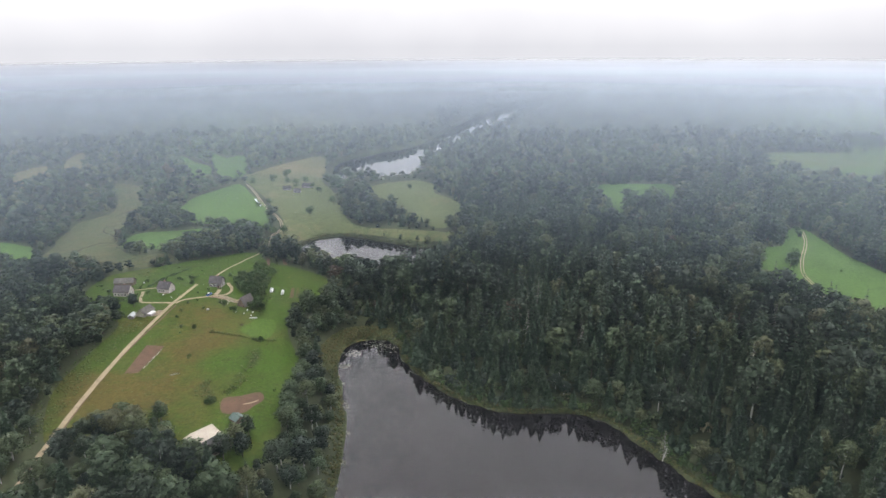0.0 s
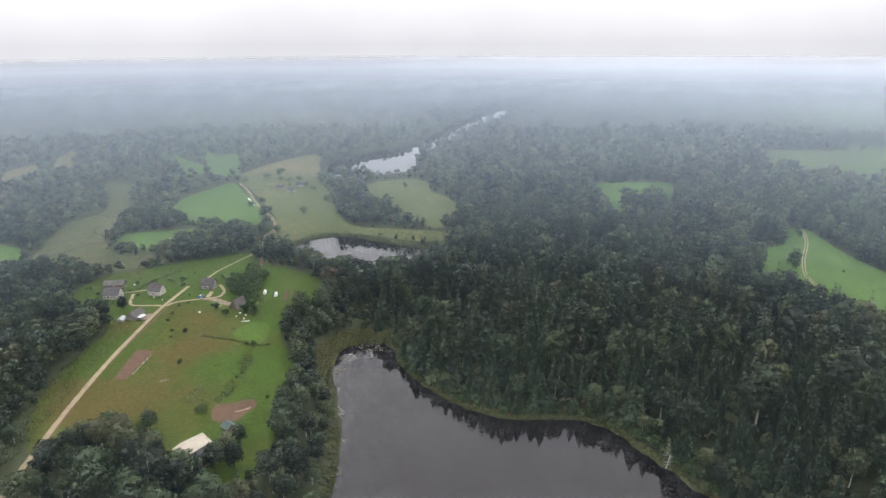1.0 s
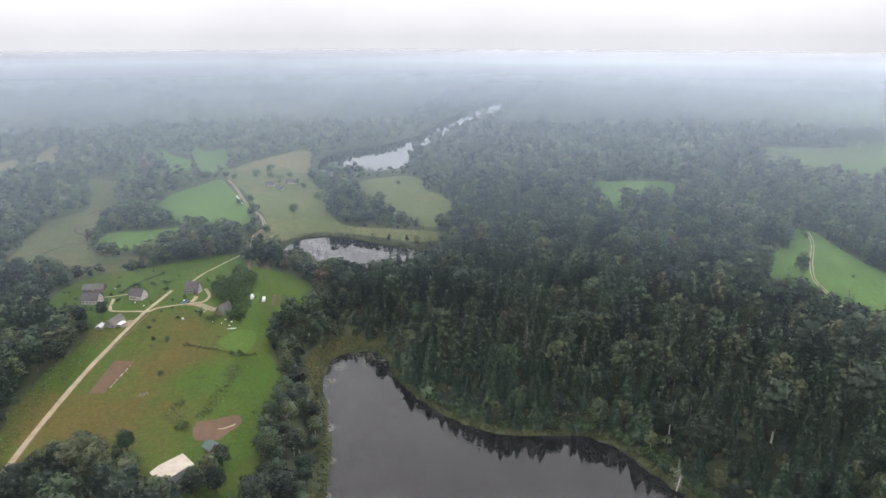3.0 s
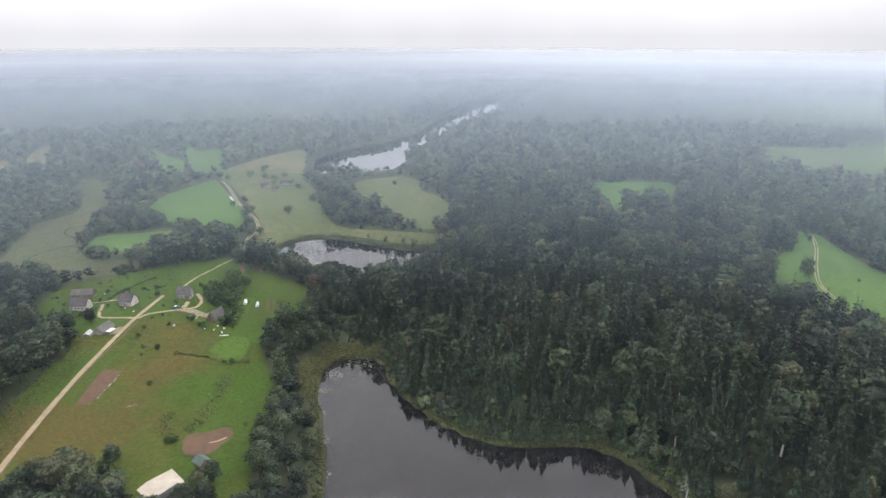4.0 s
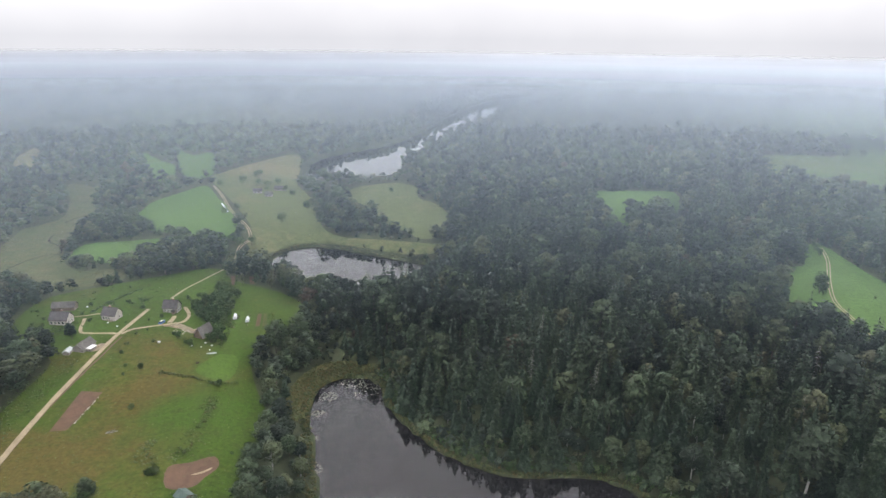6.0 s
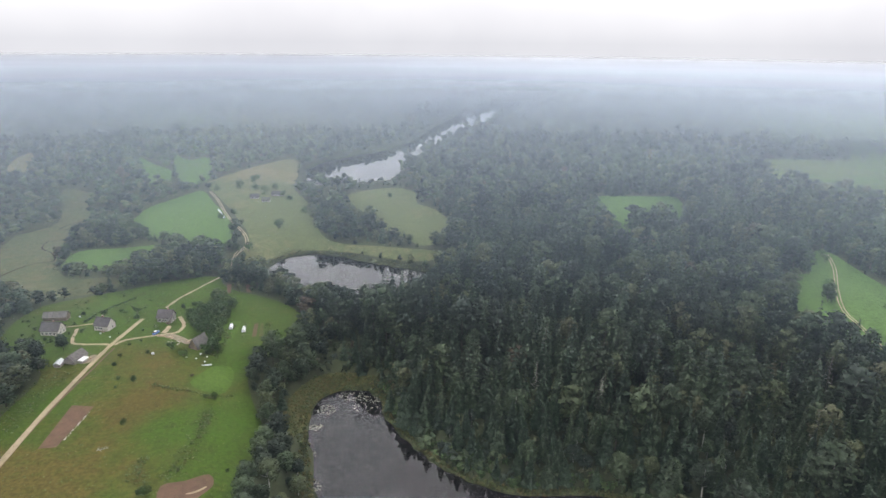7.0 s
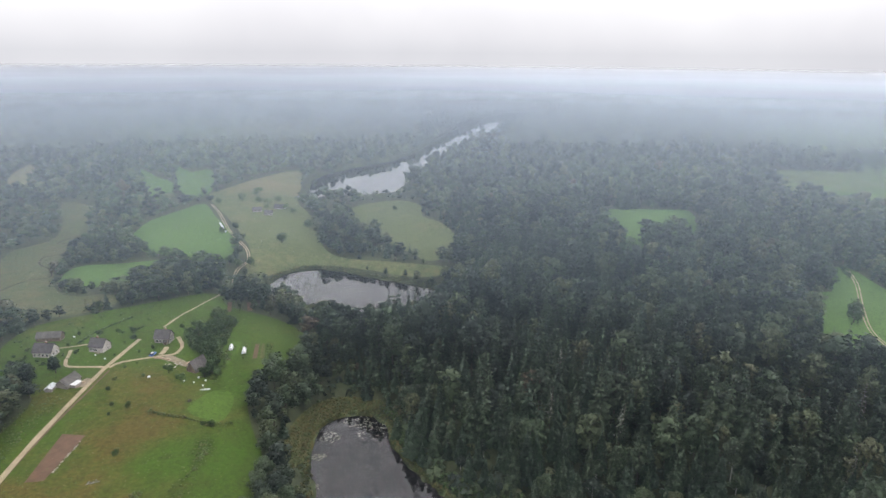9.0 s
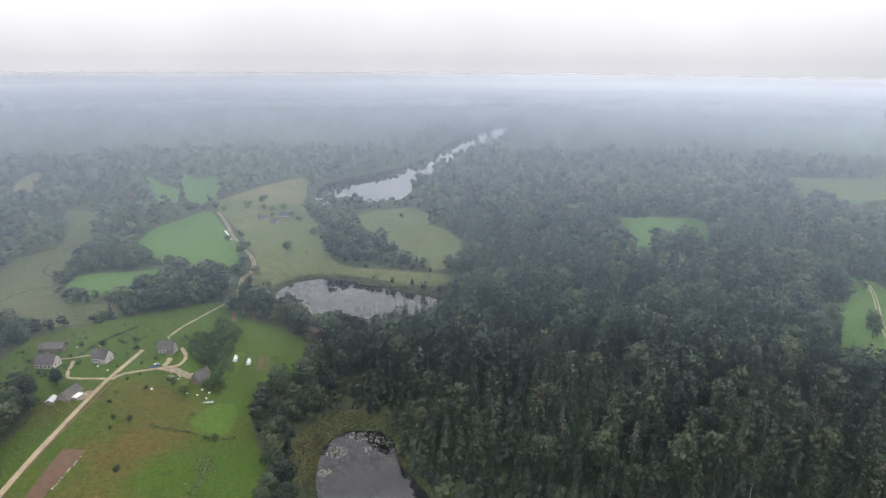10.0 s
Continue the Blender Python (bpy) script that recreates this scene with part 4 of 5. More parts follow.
sheet("garden_plot", [(-84.6, 306), (-88.4, 318.4), (-86.4, 319), (-82.6, 306.6)], 1.5, 0.2, SOIL, "narrow bed of brown garden soil", "soil")
sheet("garden_plot", rounded([(-83.8, 253), (-85.2, 262), (-82.6, 274), (-78.4, 274), (-77.6, 262), (-79.8, 252)], 3), 1.4, 0.17, LIME_GRASS, "bright overgrown garden strip beside the copse", "garden bed", blobs(-0.3, []))
CREEK = [(-211, 331), (-209, 343), (-205, 352), (-197, 355), (-205, 368), (-216, 378), (-221, 391), (-214, 397), (-214, 408), (-221, 416),
         (-228, 417), (-226, 428), (-220, 438)]
ribbon("creek", CREEK, 0.75, 0.24, PEAT, "narrow dark winding creek", "water", 0.5)

# ---- village: buildings ----
building("cottage", -145.4, 262.2, -3, 9.2, 6.4, 3.5, 3.2, PLASTER, ROOFING, "pale plastered cottage with a grey slate roof", windows=(-3.4, -1.4, 0.6, 2.6), gables=(-1.3, 1.2), chimney=0.8)
shed = building("long_shed", -151.4, 275.6, 6, 11.6, 5.0, 2.8, 2.1, LOGS, OLD_ROOF, "long log shed with an old grey roof", "shed", door=-1.5)
h2 = building("cottage", -127.9, 266.2, -12, 7.8, 6.0, 3.5, 3.2, PLASTER, ROOFING, "pale cottage with a grey roof and dark veranda", windows=(-2.7, -1.2, 0.2), gables=(0.6,), chimney=-0.8)
part("veranda_floor", boxed(0.6, 3.4, -4.6, -3.06, -0.2, 0.5), LOGS, h2, "dark wooden veranda")
for px in (0.7, 2.0, 3.3):
    part("post", boxed(px - 0.06, px + 0.06, -4.55, -4.43, 0.5, 2.5), LOGS, h2)
part("veranda_rail", boxed(0.76, 3.24, -4.53, -4.45, 1.3, 1.4), LOGS, h2)
h3 = building("farmhouse", -107.6, 274.4, -4, 7.6, 5.8, 3.5, 3.2, BOARDS, ROOFING, "grey board farmhouse with a slate roof", windows=(-2.3, -0.7, 1.0), gables=(-0.8, 1.2), chimney=1.2)
part("porch", prism([(-5.0, 0.1), (-2.96, 0.1), (-2.96, 2.5), (-5.0, 2.0)], 1.9, 3.3), LOGS, h3, "dark wooden porch")
part("porch_roof", prism([(-5.2, 1.98), (-2.96, 2.52), (-2.96, 2.64), (-5.2, 2.1)], 1.7, 3.5), ROOFING, h3)
barn = building("barn", -125.8, 240.8, 78, 8.6, 5.4, 2.3, 2.2, BOARDS, OLD_ROOF, "grey board barn with a white lean-to", "barn", door=-1)
part("lean_to", boxed(-2.6, 1.4, -5.4, -2.72, -0.1, 1.75), BOARDS, barn, "open board lean-to")
part("lean_to_roof", prism([(-5.65, 1.78), (-2.72, 2.0), (-2.72, 2.1), (-5.65, 1.88)], -2.8, 1.6), WHITE, barn, "white sheet roof")
building("tool_shed", -129.5, 236.9, 96, 4.8, 2.8, 1.9, 0.7, BOARDS, PALE_ROOF, "small shed with a pale sheet roof", "shed", over=0.25)
building("steep_barn", -87.5, 252.8, 66, 8.2, 5.2, 1.8, 4.4, LOGS, OLD_ROOF, "dark log barn with a steep grey roof", "barn", over=0.35)
building("sauna_hut", -62.7, 163.6, -38, 4.6, 4.2, 2.2, 1.2, LOGS, GREEN_ROOF, "small log hut with a green felt roof", "hut", over=0.35)
low = building("low_house", -64.5, 149.2, 57, 9.4, 8.0, 2.2, 0.8, LOGS, DARK_ROOF, "low house with a black felt roof under trees", "house", over=0.3)
part("white_awning", boxed(5.02, 6.3, -0.8, 0.9, 1.5, 1.58), WHITE, low, "white sheet awning")
for fx, fy, ft, fw, lab in ((-124, 476, 10, 6.0, "far grey farm shed"), (-110, 485, -12, 8.0, "far farmhouse with a grey roof"), (-114, 467, 5, 5.0, "far low farm shed with a pale roof")):
    building("farm_building", fx, fy, ft, fw * 1.3, 5.6, 2.6, 1.9, BOARDS, OLD_ROOF if fw == 5.0 else ROOFING, lab, "house", windows=(-1.5, 1.2))

for gx0, gy0, gl in ((-80.9, 269.6, 4.8), (-75.2, 266.9, 4.6)):
    gh = thing("greenhouse", gx0, gy0, 101, "white film tunnel greenhouse in the garden", "greenhouse", "greenhouses in the garden", 0.05)
    arch = [(1.05 * math.cos(math.pi * i / 12), 1.75 * math.sin(math.pi * i / 12)) for i in range(13)]
    inner = [(a * 0.97, b * 0.975) for a, b in arch[::-1]]
    part("film_cover", prism(arch + inner, -gl / 2, gl / 2), FILM, gh)
    for ex in (-gl / 2 - 0.04, gl / 2):
        part("end_panel", prism(arch, ex, ex + 0.04), FILM, gh)
    for i in range(5):
        rx = -gl / 2 + 0.3 + i * (gl - 0.6) / 4
        part("hoop", prism([(a * 1.02, b * 1.02) for a, b in arch] + [(a * 1.002, b * 1.002) for a, b in arch[::-1]], rx - 0.025, rx + 0.025), BOARDS, gh)

# parked car
car = thing("car", -106.7, 261.6, 78, "small blue car with pale windows parked by the drive", "car", sink=-0.22)
body = prism([(-0.8, 0.3), (0.8, 0.3), (0.84, 0.75), (0.76, 0.92), (-0.76, 0.92), (-0.84, 0.75)], -1.95, 1.95)
bmesh.ops.bevel(body, geom=list(body.edges), offset=0.08, segments=2, affect="EDGES")
part("body", body, PAINT_BLUE, car)
part("cabin", prism([(-0.72, 0.92), (0.72, 0.92), (0.56, 1.42), (-0.56, 1.42)], -1.35, 0.75), GLASS, car, "dark cabin windows")
part("roof_panel", boxed(-1.2, 0.6, -0.58, 0.58, 1.42, 1.48, 0.02), WHITE, car, "pale roof")
for wx in (-1.2, 1.2):
    for wy in (-0.8, 0.62):
        bm = bmesh.new()
        ring = [(0.32 * math.cos(2 * math.pi * i / 14), 0.32 * math.sin(2 * math.pi * i / 14)) for i in range(14)]
        a = [bm.verts.new((wx + p, wy, 0.32 + q)) for p, q in ring]
        b = [bm.verts.new((wx + p, wy + 0.18, 0.32 + q)) for p, q in ring]
        bm.faces.new(a), bm.faces.new(b)
        for i in range(14):
            bm.faces.new((a[i], a[(i + 1) % 14], b[(i + 1) % 14], b[i]))
        part("wheel", bm, RUBBER, car)

# timber and clutter round the farmyard
rng = np.random.default_rng(31)
for px, py, n, turn, ln in ((-103.8, 259.2, 9, 5, 4.2), (-100.8, 258.4, 8, -12, 3.8), (-121.7, 241.3, 8, 20, 2.4), (-92.5, 256.6, 6, 65, 3.0)):
    pile = thing("timber_pile", px, py, turn, "heap of sawn pale timber on the grass", "timber", "timber piles in the yard")
    for i in range(n):
        r = 0.14
        zz, yy = (i // 4) * 0.27 + r + 0.04, (i % 4) * 0.3 + (0.15 if i // 4 % 2 else 0)
        part("log", rounded_bar(-ln / 2 + rng.uniform(0, 0.4), ln / 2 + rng.uniform(-0.4, 0.3), r, yy, zz, 8), TIMBER, pile)
for i in range(26):
    px, py = rng.normal(-95.8, 2.6), rng.normal(256.0, 1.7)
    st = thing("rubble_stone", px, py, rng.uniform(0, 360), "pale rubble stone lying in the farmyard", "stone", "rubble in the farmyard", 0.05)
    bm = bmesh.new()
    bmesh.ops.create_icosphere(bm, subdivisions=1, radius=rng.uniform(0.25, 0.6))
    for v in bm.verts:
        v.co = Vector((v.co.x * 1.3, v.co.y, v.co.z * 0.55)) * rng.uniform(0.8, 1.2) + Vector((0, 0, 0.14))
    part("stone", bm, RUBBLE, st)
BOXES = ((-101.3, 245.3, 1.4, 1.1, 1.0, 20), (-84.9, 246.2, 1.0, 0.9, 0.8, 0), (-85.3, 242.7, 0.7, 0.7, 0.6, 30), (-81.6, 240.6, 0.8, 0.7, 0.7, 10),
                               (-82, 244.4, 1.0, 0.8, 0.6, 60), (-83.3, 254.7, 1.3, 0.7, 0.5, 15), (-88.9, 243.5, 0.7, 0.6, 0.6, 40), (-127.5, 261.6, 0.8, 0.6, 0.6, 0),
                               (-122.5, 258.5, 0.7, 0.6, 0.5, 0), (-143.5, 277.6, 0.9, 0.7, 0.8, 0))
for px, py, sx, sy, sz, tn in BOXES:
    crate = thing("storage_box", px, py, tn, "white box standing on the grass", "box", "white boxes in the yard", 0.05)
    sx, sy, sz = sx * 0.8, sy * 0.8, sz * 0.8
    part("box_body", boxed(-sx / 2, sx / 2, -sy / 2, sy / 2, 0, sz, 0.05), WHITE, crate)
    part("box_lid", boxed(-sx / 2 - 0.04, sx / 2 + 0.04, -sy / 2 - 0.04, sy / 2 + 0.04, sz, sz + 0.08, 0.02), FILM, crate)
boat = thing("rowing_boat", -80.2, 238.3, 12, "pale upturned rowing boat on the grass", "boat")
bm = bmesh.new()
rows2 = []
for i in range(9):
    t = i / 8
    wdt = 0.72 * math.sin(math.pi * (0.08 + 0.8 * t)) ** 0.6
    rows2.append([bm.verts.new((-2.3 + 4.6 * t, wdt * math.cos(a), 0.02 + 0.5 * math.sin(a) * (0.6 + 0.4 * math.sin(math.pi * t)))) for a in [math.pi * j / 8 for j in range(9)]])
for a, b in zip(rows2, rows2[1:]):
    for j in range(8):
        bm.faces.new((a[j], a[j + 1], b[j + 1], b[j]))
bm.faces.new(rows2[0]), bm.faces.new(rows2[-1])
part("hull", bm, PALE_ROOF, boat)
part("keel", boxed(-2.1, 2.1, -0.04, 0.04, 0.5, 0.56), BOARDS, boat)
for i in range(11):
    t = i / 10
    bx, by = -138.9 + 8.5 * t, 442.8 - 16.3 * t
    bale = thing("hay_bale", bx, by, -62, "round bale wrapped in white film", "bale", "row of wrapped bales", -0.47)
    bm = rounded_bar(-0.72, 0.72, 0.68, 0, 0, 16)
    bmesh.ops.bevel(bm, geom=[e for e in bm.edges if abs(e.verts[0].co.x - e.verts[1].co.x) < 0.01], offset=0.08, segments=1, affect="EDGES")
    part("wrapping", bm, FILM, bale)
edge = thing("stone_row", -105.2, 201, 90, "row of pale stones along the soil bed", "stones")
for i in range(40):
    bm = bmesh.new()
    bmesh.ops.create_icosphere(bm, subdivisions=1, radius=rng.uniform(0.14, 0.3))
    sh = Vector((rng.uniform(-10, 10), rng.uniform(-0.25, 0.25), 0.25))
    for v in bm.verts:
        v.co = v.co * rng.uniform(0.85, 1.15) + sh
    part("stone", bm, RUBBLE, edge)
heap = thing("brush_heap", -82.2, 230.3, 0, "heap of dry brown branches", "brush heap")
for i in range(34):
    a, l = rng.uniform(0, 6.28), rng.uniform(0.8, 1.7)
    bm = rounded_bar(-l / 2, l / 2, 0.035, 0, 0, 5)
    br = part("branch", bm, BARK, heap)
    br.matrix_basis = pose(rng.normal(0, 0.35), rng.normal(0, 0.35), rng.uniform(0.15, 0.7), 0, rng.uniform(-40, 40), math.degrees(a))
fell = thing("felled_tree", -93.1, 190.2, 25, "felled tree with pale withering branches", "tree")
part("trunk", rounded_bar(-1.8, 2.6, 0.11, 0, 0.12, 8), GREYWOOD, fell)
for i in range(26):
    l = rng.uniform(0.6, 1.5)
    br = part("branch", rounded_bar(0, l, 0.05, 0, 0, 5), GREYWOOD if i % 3 else BUSH, fell)
    br.matrix_basis = pose(rng.uniform(-1.7, 2.4), rng.normal(0, 0.1), 0.15, 0, rng.uniform(-55, 5), rng.uniform(20, 70) * (1 if i % 2 else -1))

# ---- bushes and single trees in the open ----


def bush_shape(seed, tufts, size):
    rng = np.random.default_rng(seed)
    n = 7
    a = rng.uniform(0, 6.28, n)
    mids = np.stack([np.cos(a) * rng.uniform(0.1, 0.32, n), np.sin(a) * rng.uniform(0.1, 0.32, n), rng.uniform(0.3, 0.72, n)], 1)
    rads = rng.uniform(0.22, 0.32, n)
    pick = rng.integers(0, n, tufts)
    d = rng.normal(0, 1, (tufts, 3))
    d /= np.linalg.norm(d, axis=1)[:, None]
    c = mids[pick] + d * rads[pick][:, None] * rng.uniform(0.75, 1.1, tufts)[:, None]
    c[:, 2] = np.maximum(c[:, 2], 0.03)
    leaves = leaf_quads(rng, c, d, size, 0.25)
    nm = d + 0.7 * (c - np.array([0, 0, 0.2])) + rng.normal(0, 0.15, (tufts, 3))
    shade = np.repeat(nm / np.linalg.norm(nm, axis=1)[:, None], 3, 0)
    v, f = tube([(0, 0, -0.05, 0.03), (0, 0, 0.5, 0.015)], 5)
    return np.array(v), halves(f), leaves, shade


bush_kinds = [tree_kind("bush", bush_shape(60 + i, 420, 0.085), BUSH, BARK, "rounded dark green bush in the grass") for i in range(4)]
for b in bush_kinds:
    b["category"] = "bush"
# x, y, height
BUSHES = [(-96.2, 248.9, 3.6), (-89.6, 242.9, 3.8), (-103.5, 245.5, 1.8), (-100.1, 226.7, 2.4), (-108.8, 266.6, 2.0), (-121.9, 280.7, 3.0), (-119.8, 275, 2.6),
          (-112.3, 251.9, 1.2), (-109.5, 255, 1.0), (-112.5, 263.7, 1.2), (-153.3, 264.4, 2.4), (-150.6, 258.7, 1.4), (-150.9, 254.7, 1.6), (-134.6, 262.4, 2.2),
          (-134, 279, 3.0)]
BUSHES_2 = [(-141.3, 269.4, 1.6), (-138.7, 260.9, 1.2), (-144.9, 255.7, 1.4), (-160.4, 272, 1.6), (-142.6, 279, 2.0), (-111.7, 242.7, 1.8), (-110.8, 236.1, 2.0),
            (-105.5, 227.4, 1.9), (-142, 254.2, 1.6), (-146.5, 253.2, 1.3), (-127.9, 280.6, 2.2), (-120.6, 261.2, 1.0), (-92.5, 202.3, 2.2), (-71.1, 217.8, 2.4)]
BUSHES_3 = [(-73.8, 217.6, 1.6), (-74.7, 171.9, 3.0), (-73, 172.4, 2.6), (-56.8, 183, 1.2), (-103.8, 222.2, 1.2), (-92.4, 409.9, 7.5), (-157, 499, 6), (-143, 508.5, 7),
            (-136.5, 526.9, 8), (-121.6, 497.4, 6.5), (-82.4, 438.7, 6), (-148.5, 382.3, 4.5), (-156.6, 383.1, 2.5), (-131.5, 424.7, 5), (-107.8, 371.6, 5.5)]
BUSHES_4 = [(-112.8, 374, 5), (-102, 374, 6.5), (-199, 369.7, 5.5), (-30.2, 485.7, 4), (151, 262, 5.5), (154, 267, 6.5), (157, 272, 6.5), (170.8, 258, 1.4), (181, 312, 4),
            (184, 320, 4), (147.6, 240.3, 2.0), (396, 626, 9), (410, 622, 8), (-186, 380, 4), (-193.3, 315.7, 5), (-105.4, 287, 2.4), (-146.2, 303.8, 5), (-85, 160, 5), (-130, 505, 6), (-116, 505, 5.5), (-105, 480, 5), (-119, 482, 4), (-98, 470, 5)]
for i, (x, y, h) in enumerate(BUSHES + BUSHES_2 + BUSHES_3 + BUSHES_4):
    b = bush_kinds[i] if i < 4 else copy_thing(bush_kinds[i % 4], Matrix())
    b.matrix_basis = Matrix.LocRotScale((x, y, ground_z(x, y)), Euler((0, 0, i * 1.3)), (h * 1.05, h * 1.05, h))
    tagged(b, group="bushes in the open land")
rng = np.random.default_rng(41)
copse = rounded([(-97, 268), (-100, 284), (-95, 300), (-86, 293), (-84, 276), (-81, 258), (-79, 246), (-85, 247), (-88, 262)], 3)
px, py = scatter(-102, -76, 244, 302, 3.0, 42)
keep = inside(px, py, copse) & (np.hypot(px + 87.5, py - 252.8) > 4.6)
spots = [(x, y, rng.uniform(2.4, 4.6)) for x, y in zip(px[keep], py[keep])]
spots += [(-134, 248, 6.5), (-136.8, 251.5, 5), (-140.5, 240.5, 8), (-137.2, 238.6, 8.5), (-138, 232, 8), (-142, 238.6, 7.5), (-145, 243, 7),
          (-84.5, 161.5, 7), (-70, 137, 9), (-60.5, 145, 8.5), (-59, 151, 8), (-66, 141, 7.5), (-57.5, 157, 7), (-56, 147, 8), (-74, 143, 9)]
for i, (x, y, h) in enumerate(spots):
    kind = bush_kinds[i % 4] if h < 5 else broad_kinds[2 * (i % 3)]
    tr = copy_thing(kind, Matrix())
    wide = 1.05 if h < 5 else 1.4
    tr.matrix_basis = Matrix.LocRotScale((x, y, ground_z(x, y)), Euler((0, 0, i * 2.1)), (h * wide, h * wide, h))
    tr["label"], tr["group"] = "small leafy garden tree beside the farm", "garden trees"
    tr.name, tr["category"] = "garden_tree", "tree"
for i, (x, y, h) in enumerate(((48, 205, 20), (36, 232, 22), (96, 178, 20), (64, 158.5, 11), (30, 214, 18), (116, 205, 20))):
    root = thing("dead_spruce", x, y, i * 50, "bare grey dead spruce with broken branches", "tree", "dead spruces")
    part("trunk", rounded_bar(0, h, 0.1, 0, 0, 6), BARK, root).matrix_basis = pose(0, 0, 0, 0, -90 + rng.uniform(-4, 4), 0)
    for j in range(30):
        zz = h * (0.25 + 0.72 * j / 30)
        l = (h - zz) * 0.16 + 0.35
        part("branch", rounded_bar(0, l, 0.05, 0, 0, 4), GREYWOOD, root).matrix_basis = pose(0, 0, zz, 0, rng.uniform(0, 25), j * 137)

fallen = thing("fallen_tree", 66, 160.5, 240, "pale dead tree leaning into the lake", "tree", sink=-0.4)
part("trunk", rounded_bar(-1, 11, 0.17, 0, 0.3, 8), GREYWOOD, fallen).matrix_basis = pose(0, 0, 0, 0, 6, 0)
for i in range(22):
    part("branch", rounded_bar(0, rng.uniform(0.8, 2.4), 0.045, 0, 0, 5), GREYWOOD, fallen).matrix_basis = pose(2.5 + i * 0.38, 0, 0.1, 0, rng.uniform(-60, -5), rng.uniform(25, 75) * (1 if i % 2 else -1))

# ---- low growth: tussocks, weeds, reeds, lily pads ----


def tussock(seed, n, size):
    rng = np.random.default_rng(seed)
    d = rng.normal(0, 1, (n, 3))
    d[:, 2] = np.abs(d[:, 2])
    d /= np.linalg.norm(d, axis=1)[:, None]
    c = d * np.array([0.5, 0.5, 0.8])
    v, f = tube([(0, 0, -0.1, 0.05), (0, 0, 0.4, 0.02)], 3)
    return np.array(v), halves(f), leaf_quads(rng, c, d, size), np.repeat(d, 3, 0)


TUSSOCK = [tussock(80 + i, 14, 0.42) for i in range(3)]


def along(line, n, spread, seed):
    rng = np.random.default_rng(seed)
    pts = np.array(rounded(line, 6, False))
    i = rng.integers(0, len(pts), n)
    return pts[i, 0] + rng.normal(0, spread, n), pts[i, 1] + rng.normal(0, spread, n)


def within(loop, n, seed):
    rng = np.random.default_rng(seed)
    q = np.array(loop)
    x, y = rng.uniform(q[:, 0].min(), q[:, 0].max(), n * 3), rng.uniform(q[:, 1].min(), q[:, 1].max(), n * 3)
    ok = inside(x, y, loop)
    return x[ok][:n], y[ok][:n]


def growth(name, x, y, low, high, leaf, label, seed, category="plants"):
    rng = np.random.default_rng(seed)
    s = np.stack([x, y, land(x, y), rng.uniform(low, high, len(x)), rng.uniform(0.9, 1.6, len(x))], 1)
    return wood(name, TUSSOCK, s, [leaf, leaf], label, category, seed)


WEED = foliage("weed_leaves", [(0.0, (0.06, 0.09, 0.03)), (0.6, (0.08, 0.11, 0.04)), (1.0, (0.12, 0.11, 0.05))])
REED = foliage("reed_leaves", [(0.0, (0.05, 0.075, 0.028)), (0.35, (0.07, 0.085, 0.03)), (0.7, (0.09, 0.092, 0.034)), (1.0, (0.115, 0.088, 0.036))])
hx, hy = along([(-92.9, 224.3), (-88, 222.6), (-82, 220.8), (-75.6, 219.4), (-71.2, 218.2), (-66.7, 220.7)], 150, 0.45, 51)
growth("hedge", hx, hy, 0.3, 0.75, WEED, "low ragged hedge across the meadow", 51, "hedge")
hx, hy = along([(-139, 272), (-137.5, 280), (-134, 289), (-130, 297)], 120, 0.35, 61)
growth("hedge", hx, hy, 0.4, 0.9, BUSH, "low dark hedge between gardens", 61, "hedge")
hx, hy = within([(-164, 262), (-162, 292), (-128, 312), (-112, 300), (-122, 262), (-150, 248)], 70, 62)
ok = (away(hx, hy, ROADS[0], False) > 4) & (np.hypot(hx + 145.4, hy - 262.2) > 6) & (np.hypot(hx + 128, hy - 266) > 6) & (np.hypot(hx + 151, hy - 276) > 6.5)
growth("garden_shrubs", hx[ok], hy[ok], 0.35, 1.15, BUSH, "small dark shrubs scattered over the gardens", 62, "shrubs")
for n, (ax, ay, bx, by) in enumerate(((-73.9, 261.5, -75.6, 272), (-65.6, 260.5, -67.6, 272), (-64.2, 261, -66, 271.5), (-90.4, 304, -93.8, 317), (-87.4, 305, -91, 318))):
    hx, hy = along([(ax, ay), (bx, by)], 46, 0.22, 90 + n)
    growth("vegetable_row", hx, hy, 0.25, 0.6, BUSH if n % 2 else WEED, "row of leafy vegetables in the garden", 90 + n, "vegetables")
hx, hy = within([(-84, 246), (-85.4, 258), (-82.6, 272), (-79.4, 272), (-78.6, 256), (-77.6, 243)], 170, 72)
growth("nettle_bed", hx, hy, 0.3, 0.95, WEED, "tall green nettles between barn and greenhouse", 72)
hx, hy = within([(-150, 252), (-152, 259), (-139, 258), (-138, 254)], 46, 73)
growth("flower_bed", hx, hy, 0.3, 0.8, BUSH, "leafy flower bed before the cottage", 73)
hx, hy = within([(-124, 134), (-129, 178), (-131.5, 207), (-130, 232), (-122.5, 232), (-121.5, 206), (-118.6, 178), (-115.5, 150)], 1100, 74)
growth("verge_grass", hx, hy, 0.15, 0.6, WEED, "rough tall grass on the road verge", 74)
hx, hy = along([(-71.1, 210.8), (-69.6, 202.7), (-69.5, 193), (-69.4, 183), (-71, 178.3)], 240, 1.3, 52)
gx2, gy2 = along([(-79.4, 186), (-80.1, 180.5), (-76, 176)], 90, 1.2, 53)
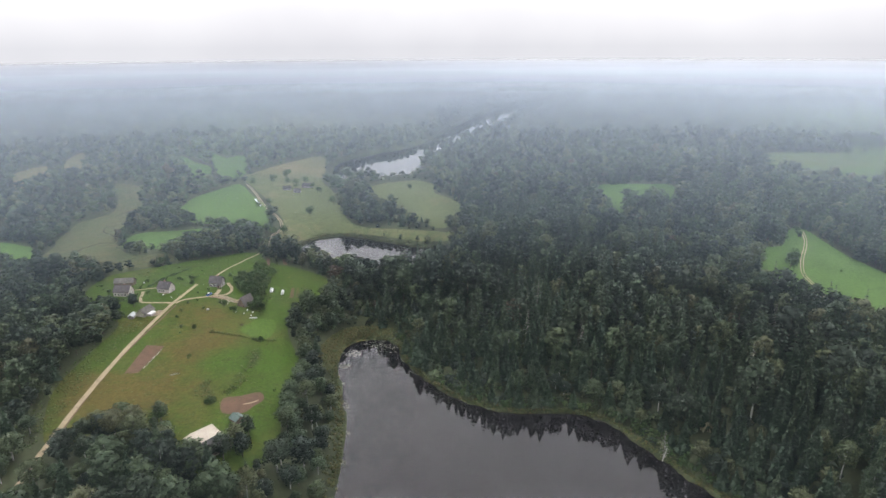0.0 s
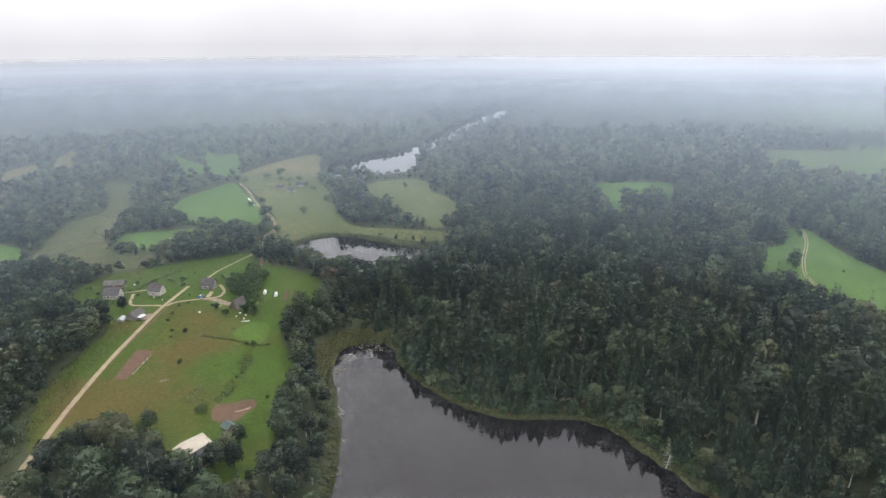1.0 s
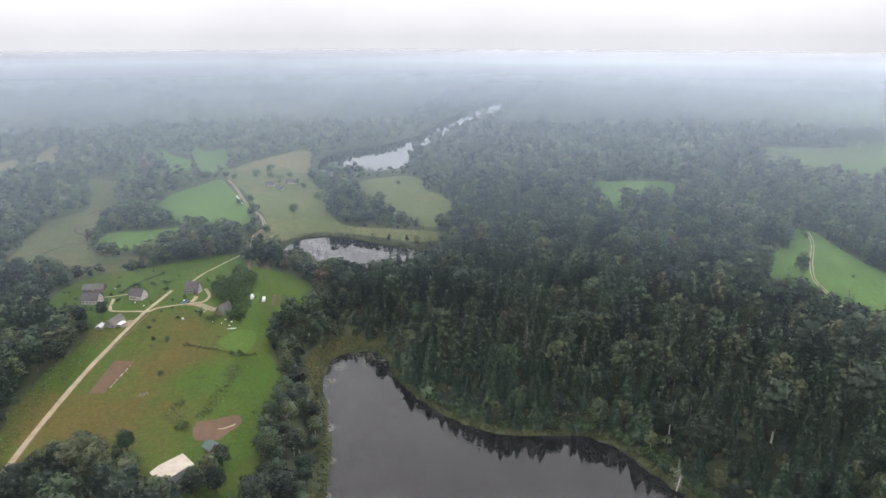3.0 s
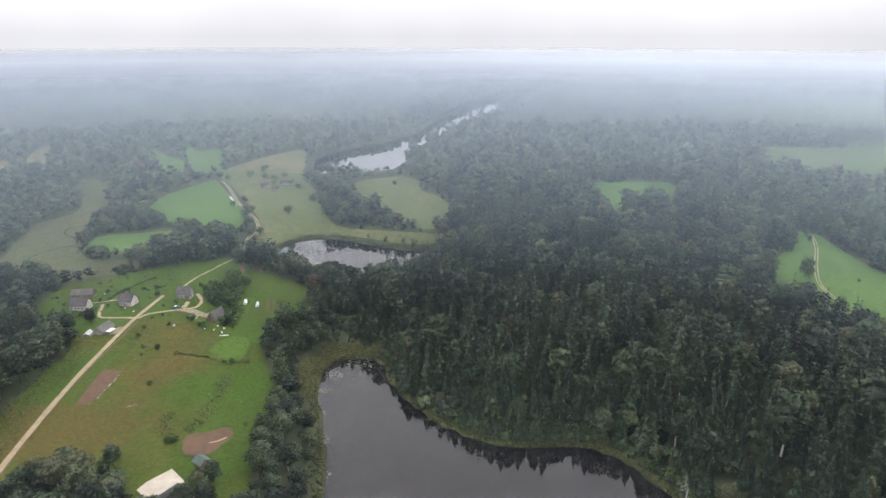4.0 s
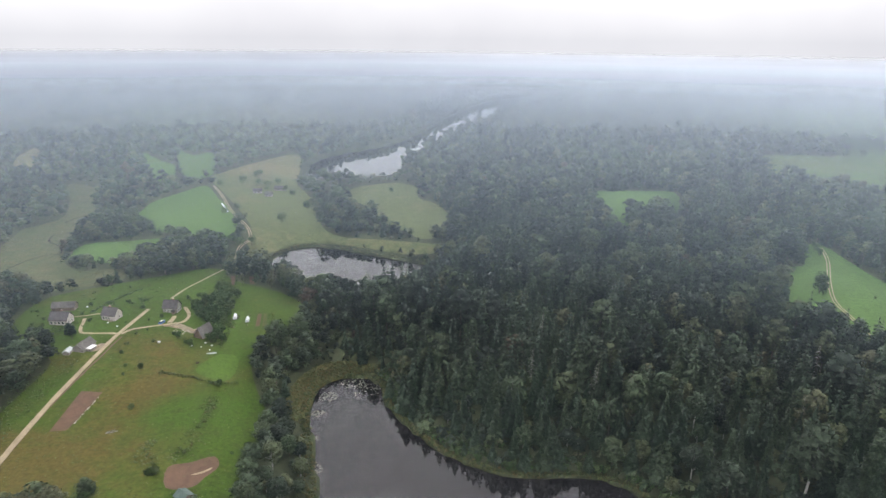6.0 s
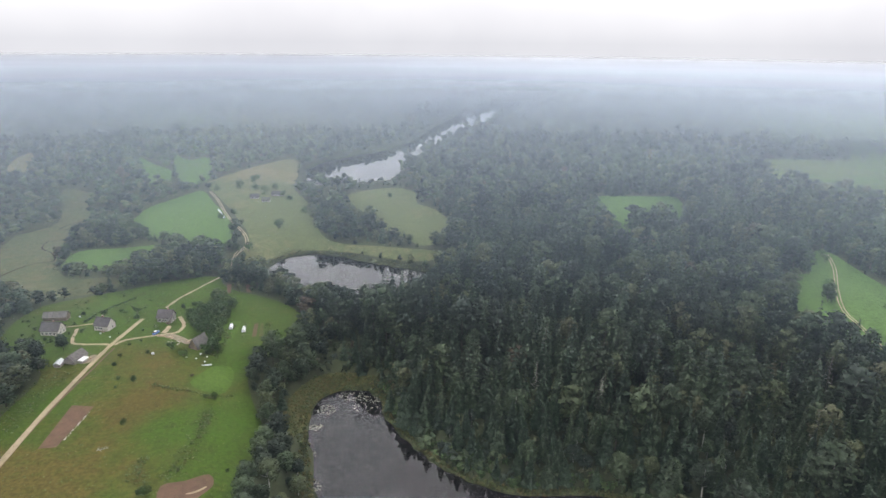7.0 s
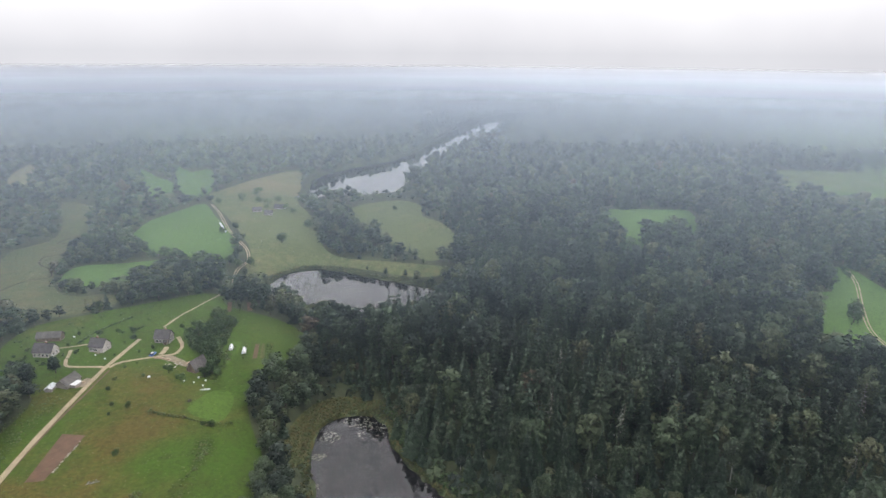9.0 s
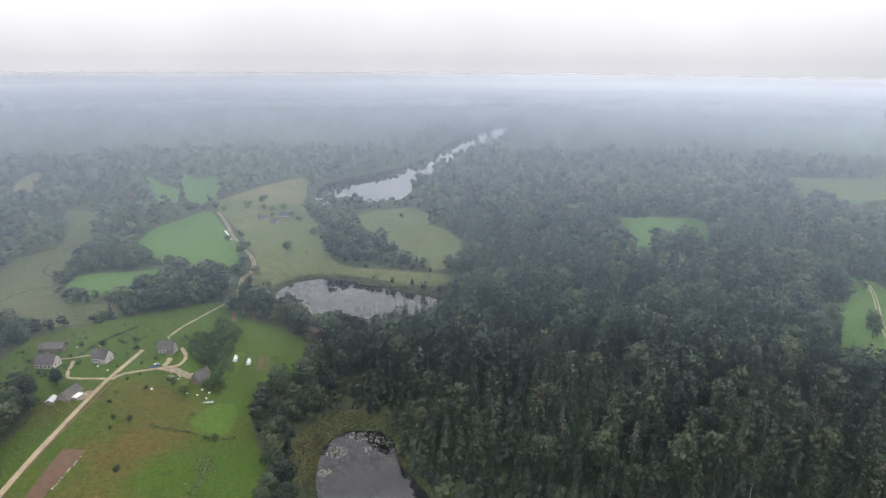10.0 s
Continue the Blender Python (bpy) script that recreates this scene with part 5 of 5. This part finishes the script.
growth("weeds", np.r_[hx, gx2], np.r_[hy, gy2], 0.25, 0.7, WEED, "strip of tall rough weeds in the meadow", 52)
hx, hy = within(OPEN[0], 4200, 54)
ok = (away(hx, hy, ROADS[0], False) > 3.2) & (np.hypot(hx + 64.5, hy - 149) > 8)
growth("meadow_tufts", hx[ok], hy[ok], 0.08, 0.36, WEED, "scattered coarse grass tufts in the meadow", 54)
hx, hy = within(OPEN[10], 2600, 55)
growth("bog_tussocks", hx, hy, 0.15, 0.6, REED, "brown sedge tussocks in the bog", 55)
hx, hy = within(OPEN[3], 1200, 56)
growth("pasture_tussocks", hx, hy, 0.25, 0.8, WEED, "tussocks of rough grass in the pasture", 56)
ring = rounded(LAKE_NEAR, 12)
rng = np.random.default_rng(57)
sx, sy = np.array([p[0] for p in ring]), np.array([p[1] for p in ring])
pick = rng.integers(0, len(ring), 5200)
wide = np.where(sx[pick] < -20, 2.4, 0.45)
hx, hy = sx[pick] + rng.normal(0, 1, 5200) * wide, sy[pick] + rng.normal(0, 1, 5200) * wide
ok = (~inside(hx, hy, SHORES[0]) | (away(hx, hy, SHORES[0]) < 0.5)) & (hy > 100)
gx2, gy2 = within(OPEN[12], 900, 58)
ok2 = ~inside(gx2, gy2, SHORES[0])
growth("shore_reeds", np.r_[hx[ok], gx2[ok2]], np.r_[hy[ok], gy2[ok2]], 0.3, 0.9, REED, "fringe of yellow-brown reeds round the lake", 57, "reeds")
pick = rng.integers(0, len(ring), 2400)
hx, hy = sx[pick] + rng.normal(0, 2.6, 2400), sy[pick] + rng.normal(0, 2.6, 2400)
ok = ~inside(hx, hy, SHORES[0]) & (away(hx, hy, SHORES[0]) > 1.6) & (hx > -20) & (hy > 120)
growth("shore_bushes", hx[ok], hy[ok], 0.7, 2.1, BUSH, "low alder scrub along the lake shore", 63, "bushes")
hx, hy = scatter(-70, 190, 110, 330, 4.2, 71)
ok = wooded(hx, hy, 0.5) & (hx > -0.2 * hy) & (hx < 0.6 * hy + 20)
growth("undergrowth", hx[ok], hy[ok], 1.6, 3.8, LEAF, "dense saplings and scrub under the trees", 71, "undergrowth")
ring = rounded(LAKE_MID, 12)
sx, sy = np.array([p[0] for p in ring]), np.array([p[1] for p in ring])
pick = rng.integers(0, len(ring), 2200)
hx, hy = sx[pick] + rng.normal(0, 2, 2200), sy[pick] + rng.normal(0, 2, 2200)
ok = ~inside(hx, hy, SHORES[1]) | (away(hx, hy, SHORES[1]) < 0.6)
growth("pond_reeds", hx[ok], hy[ok], 0.3, 0.9, REED, "reeds and sedge round the pond", 59, "reeds")
pv, pq = [], []
for bx, by, br, n in ((-29, 233, 5, 90), (-22, 231, 3.5, 50), (-37, 224, 3.5, 70), (-25, 226, 5, 30), (-39, 214, 2.2, 60), (-14, 352, 7, 130), (-4, 348, 6, 110), (-39, 200, 2.5, 60), (-35, 186, 2.5, 60),
                      (-32.5, 170, 2.2, 55), (-31, 155, 2, 45)):
    for i in range(n):
        a, q = rng.uniform(0, 6.28), br * math.sqrt(rng.random())
        x, y, r = bx + q * math.cos(a), by + q * 0.8 * math.sin(a), rng.uniform(0.09, 0.26)
        if inside(np.array([x]), np.array([y]), SHORES[0] if by < 300 else SHORES[1])[0]:
            b0 = len(pv)
            pv += [(x + r * math.cos(t), y + r * math.sin(t), 0.012) for t in (0, 1.0, 2.1, 3.1, 4.2, 5.2)]
            pq.append((b0, b0 + 1, b0 + 2, b0 + 3)), pq.append((b0, b0 + 3, b0 + 4, b0 + 5))
ob = big_mesh("lily_pads", np.array(pv), np.array(pq), [PAD], np.zeros(len(pq)), None)
tagged(ob, "floating lily pads near the shore", "lily pads", kind="stuff")

# ---- from plan units to metres ----
for ob in [o for o in scene.objects if o.parent is None and o.type in ("MESH", "EMPTY")]:
    ob.matrix_basis = Matrix.Scale(PLAN, 4) @ ob.matrix_basis
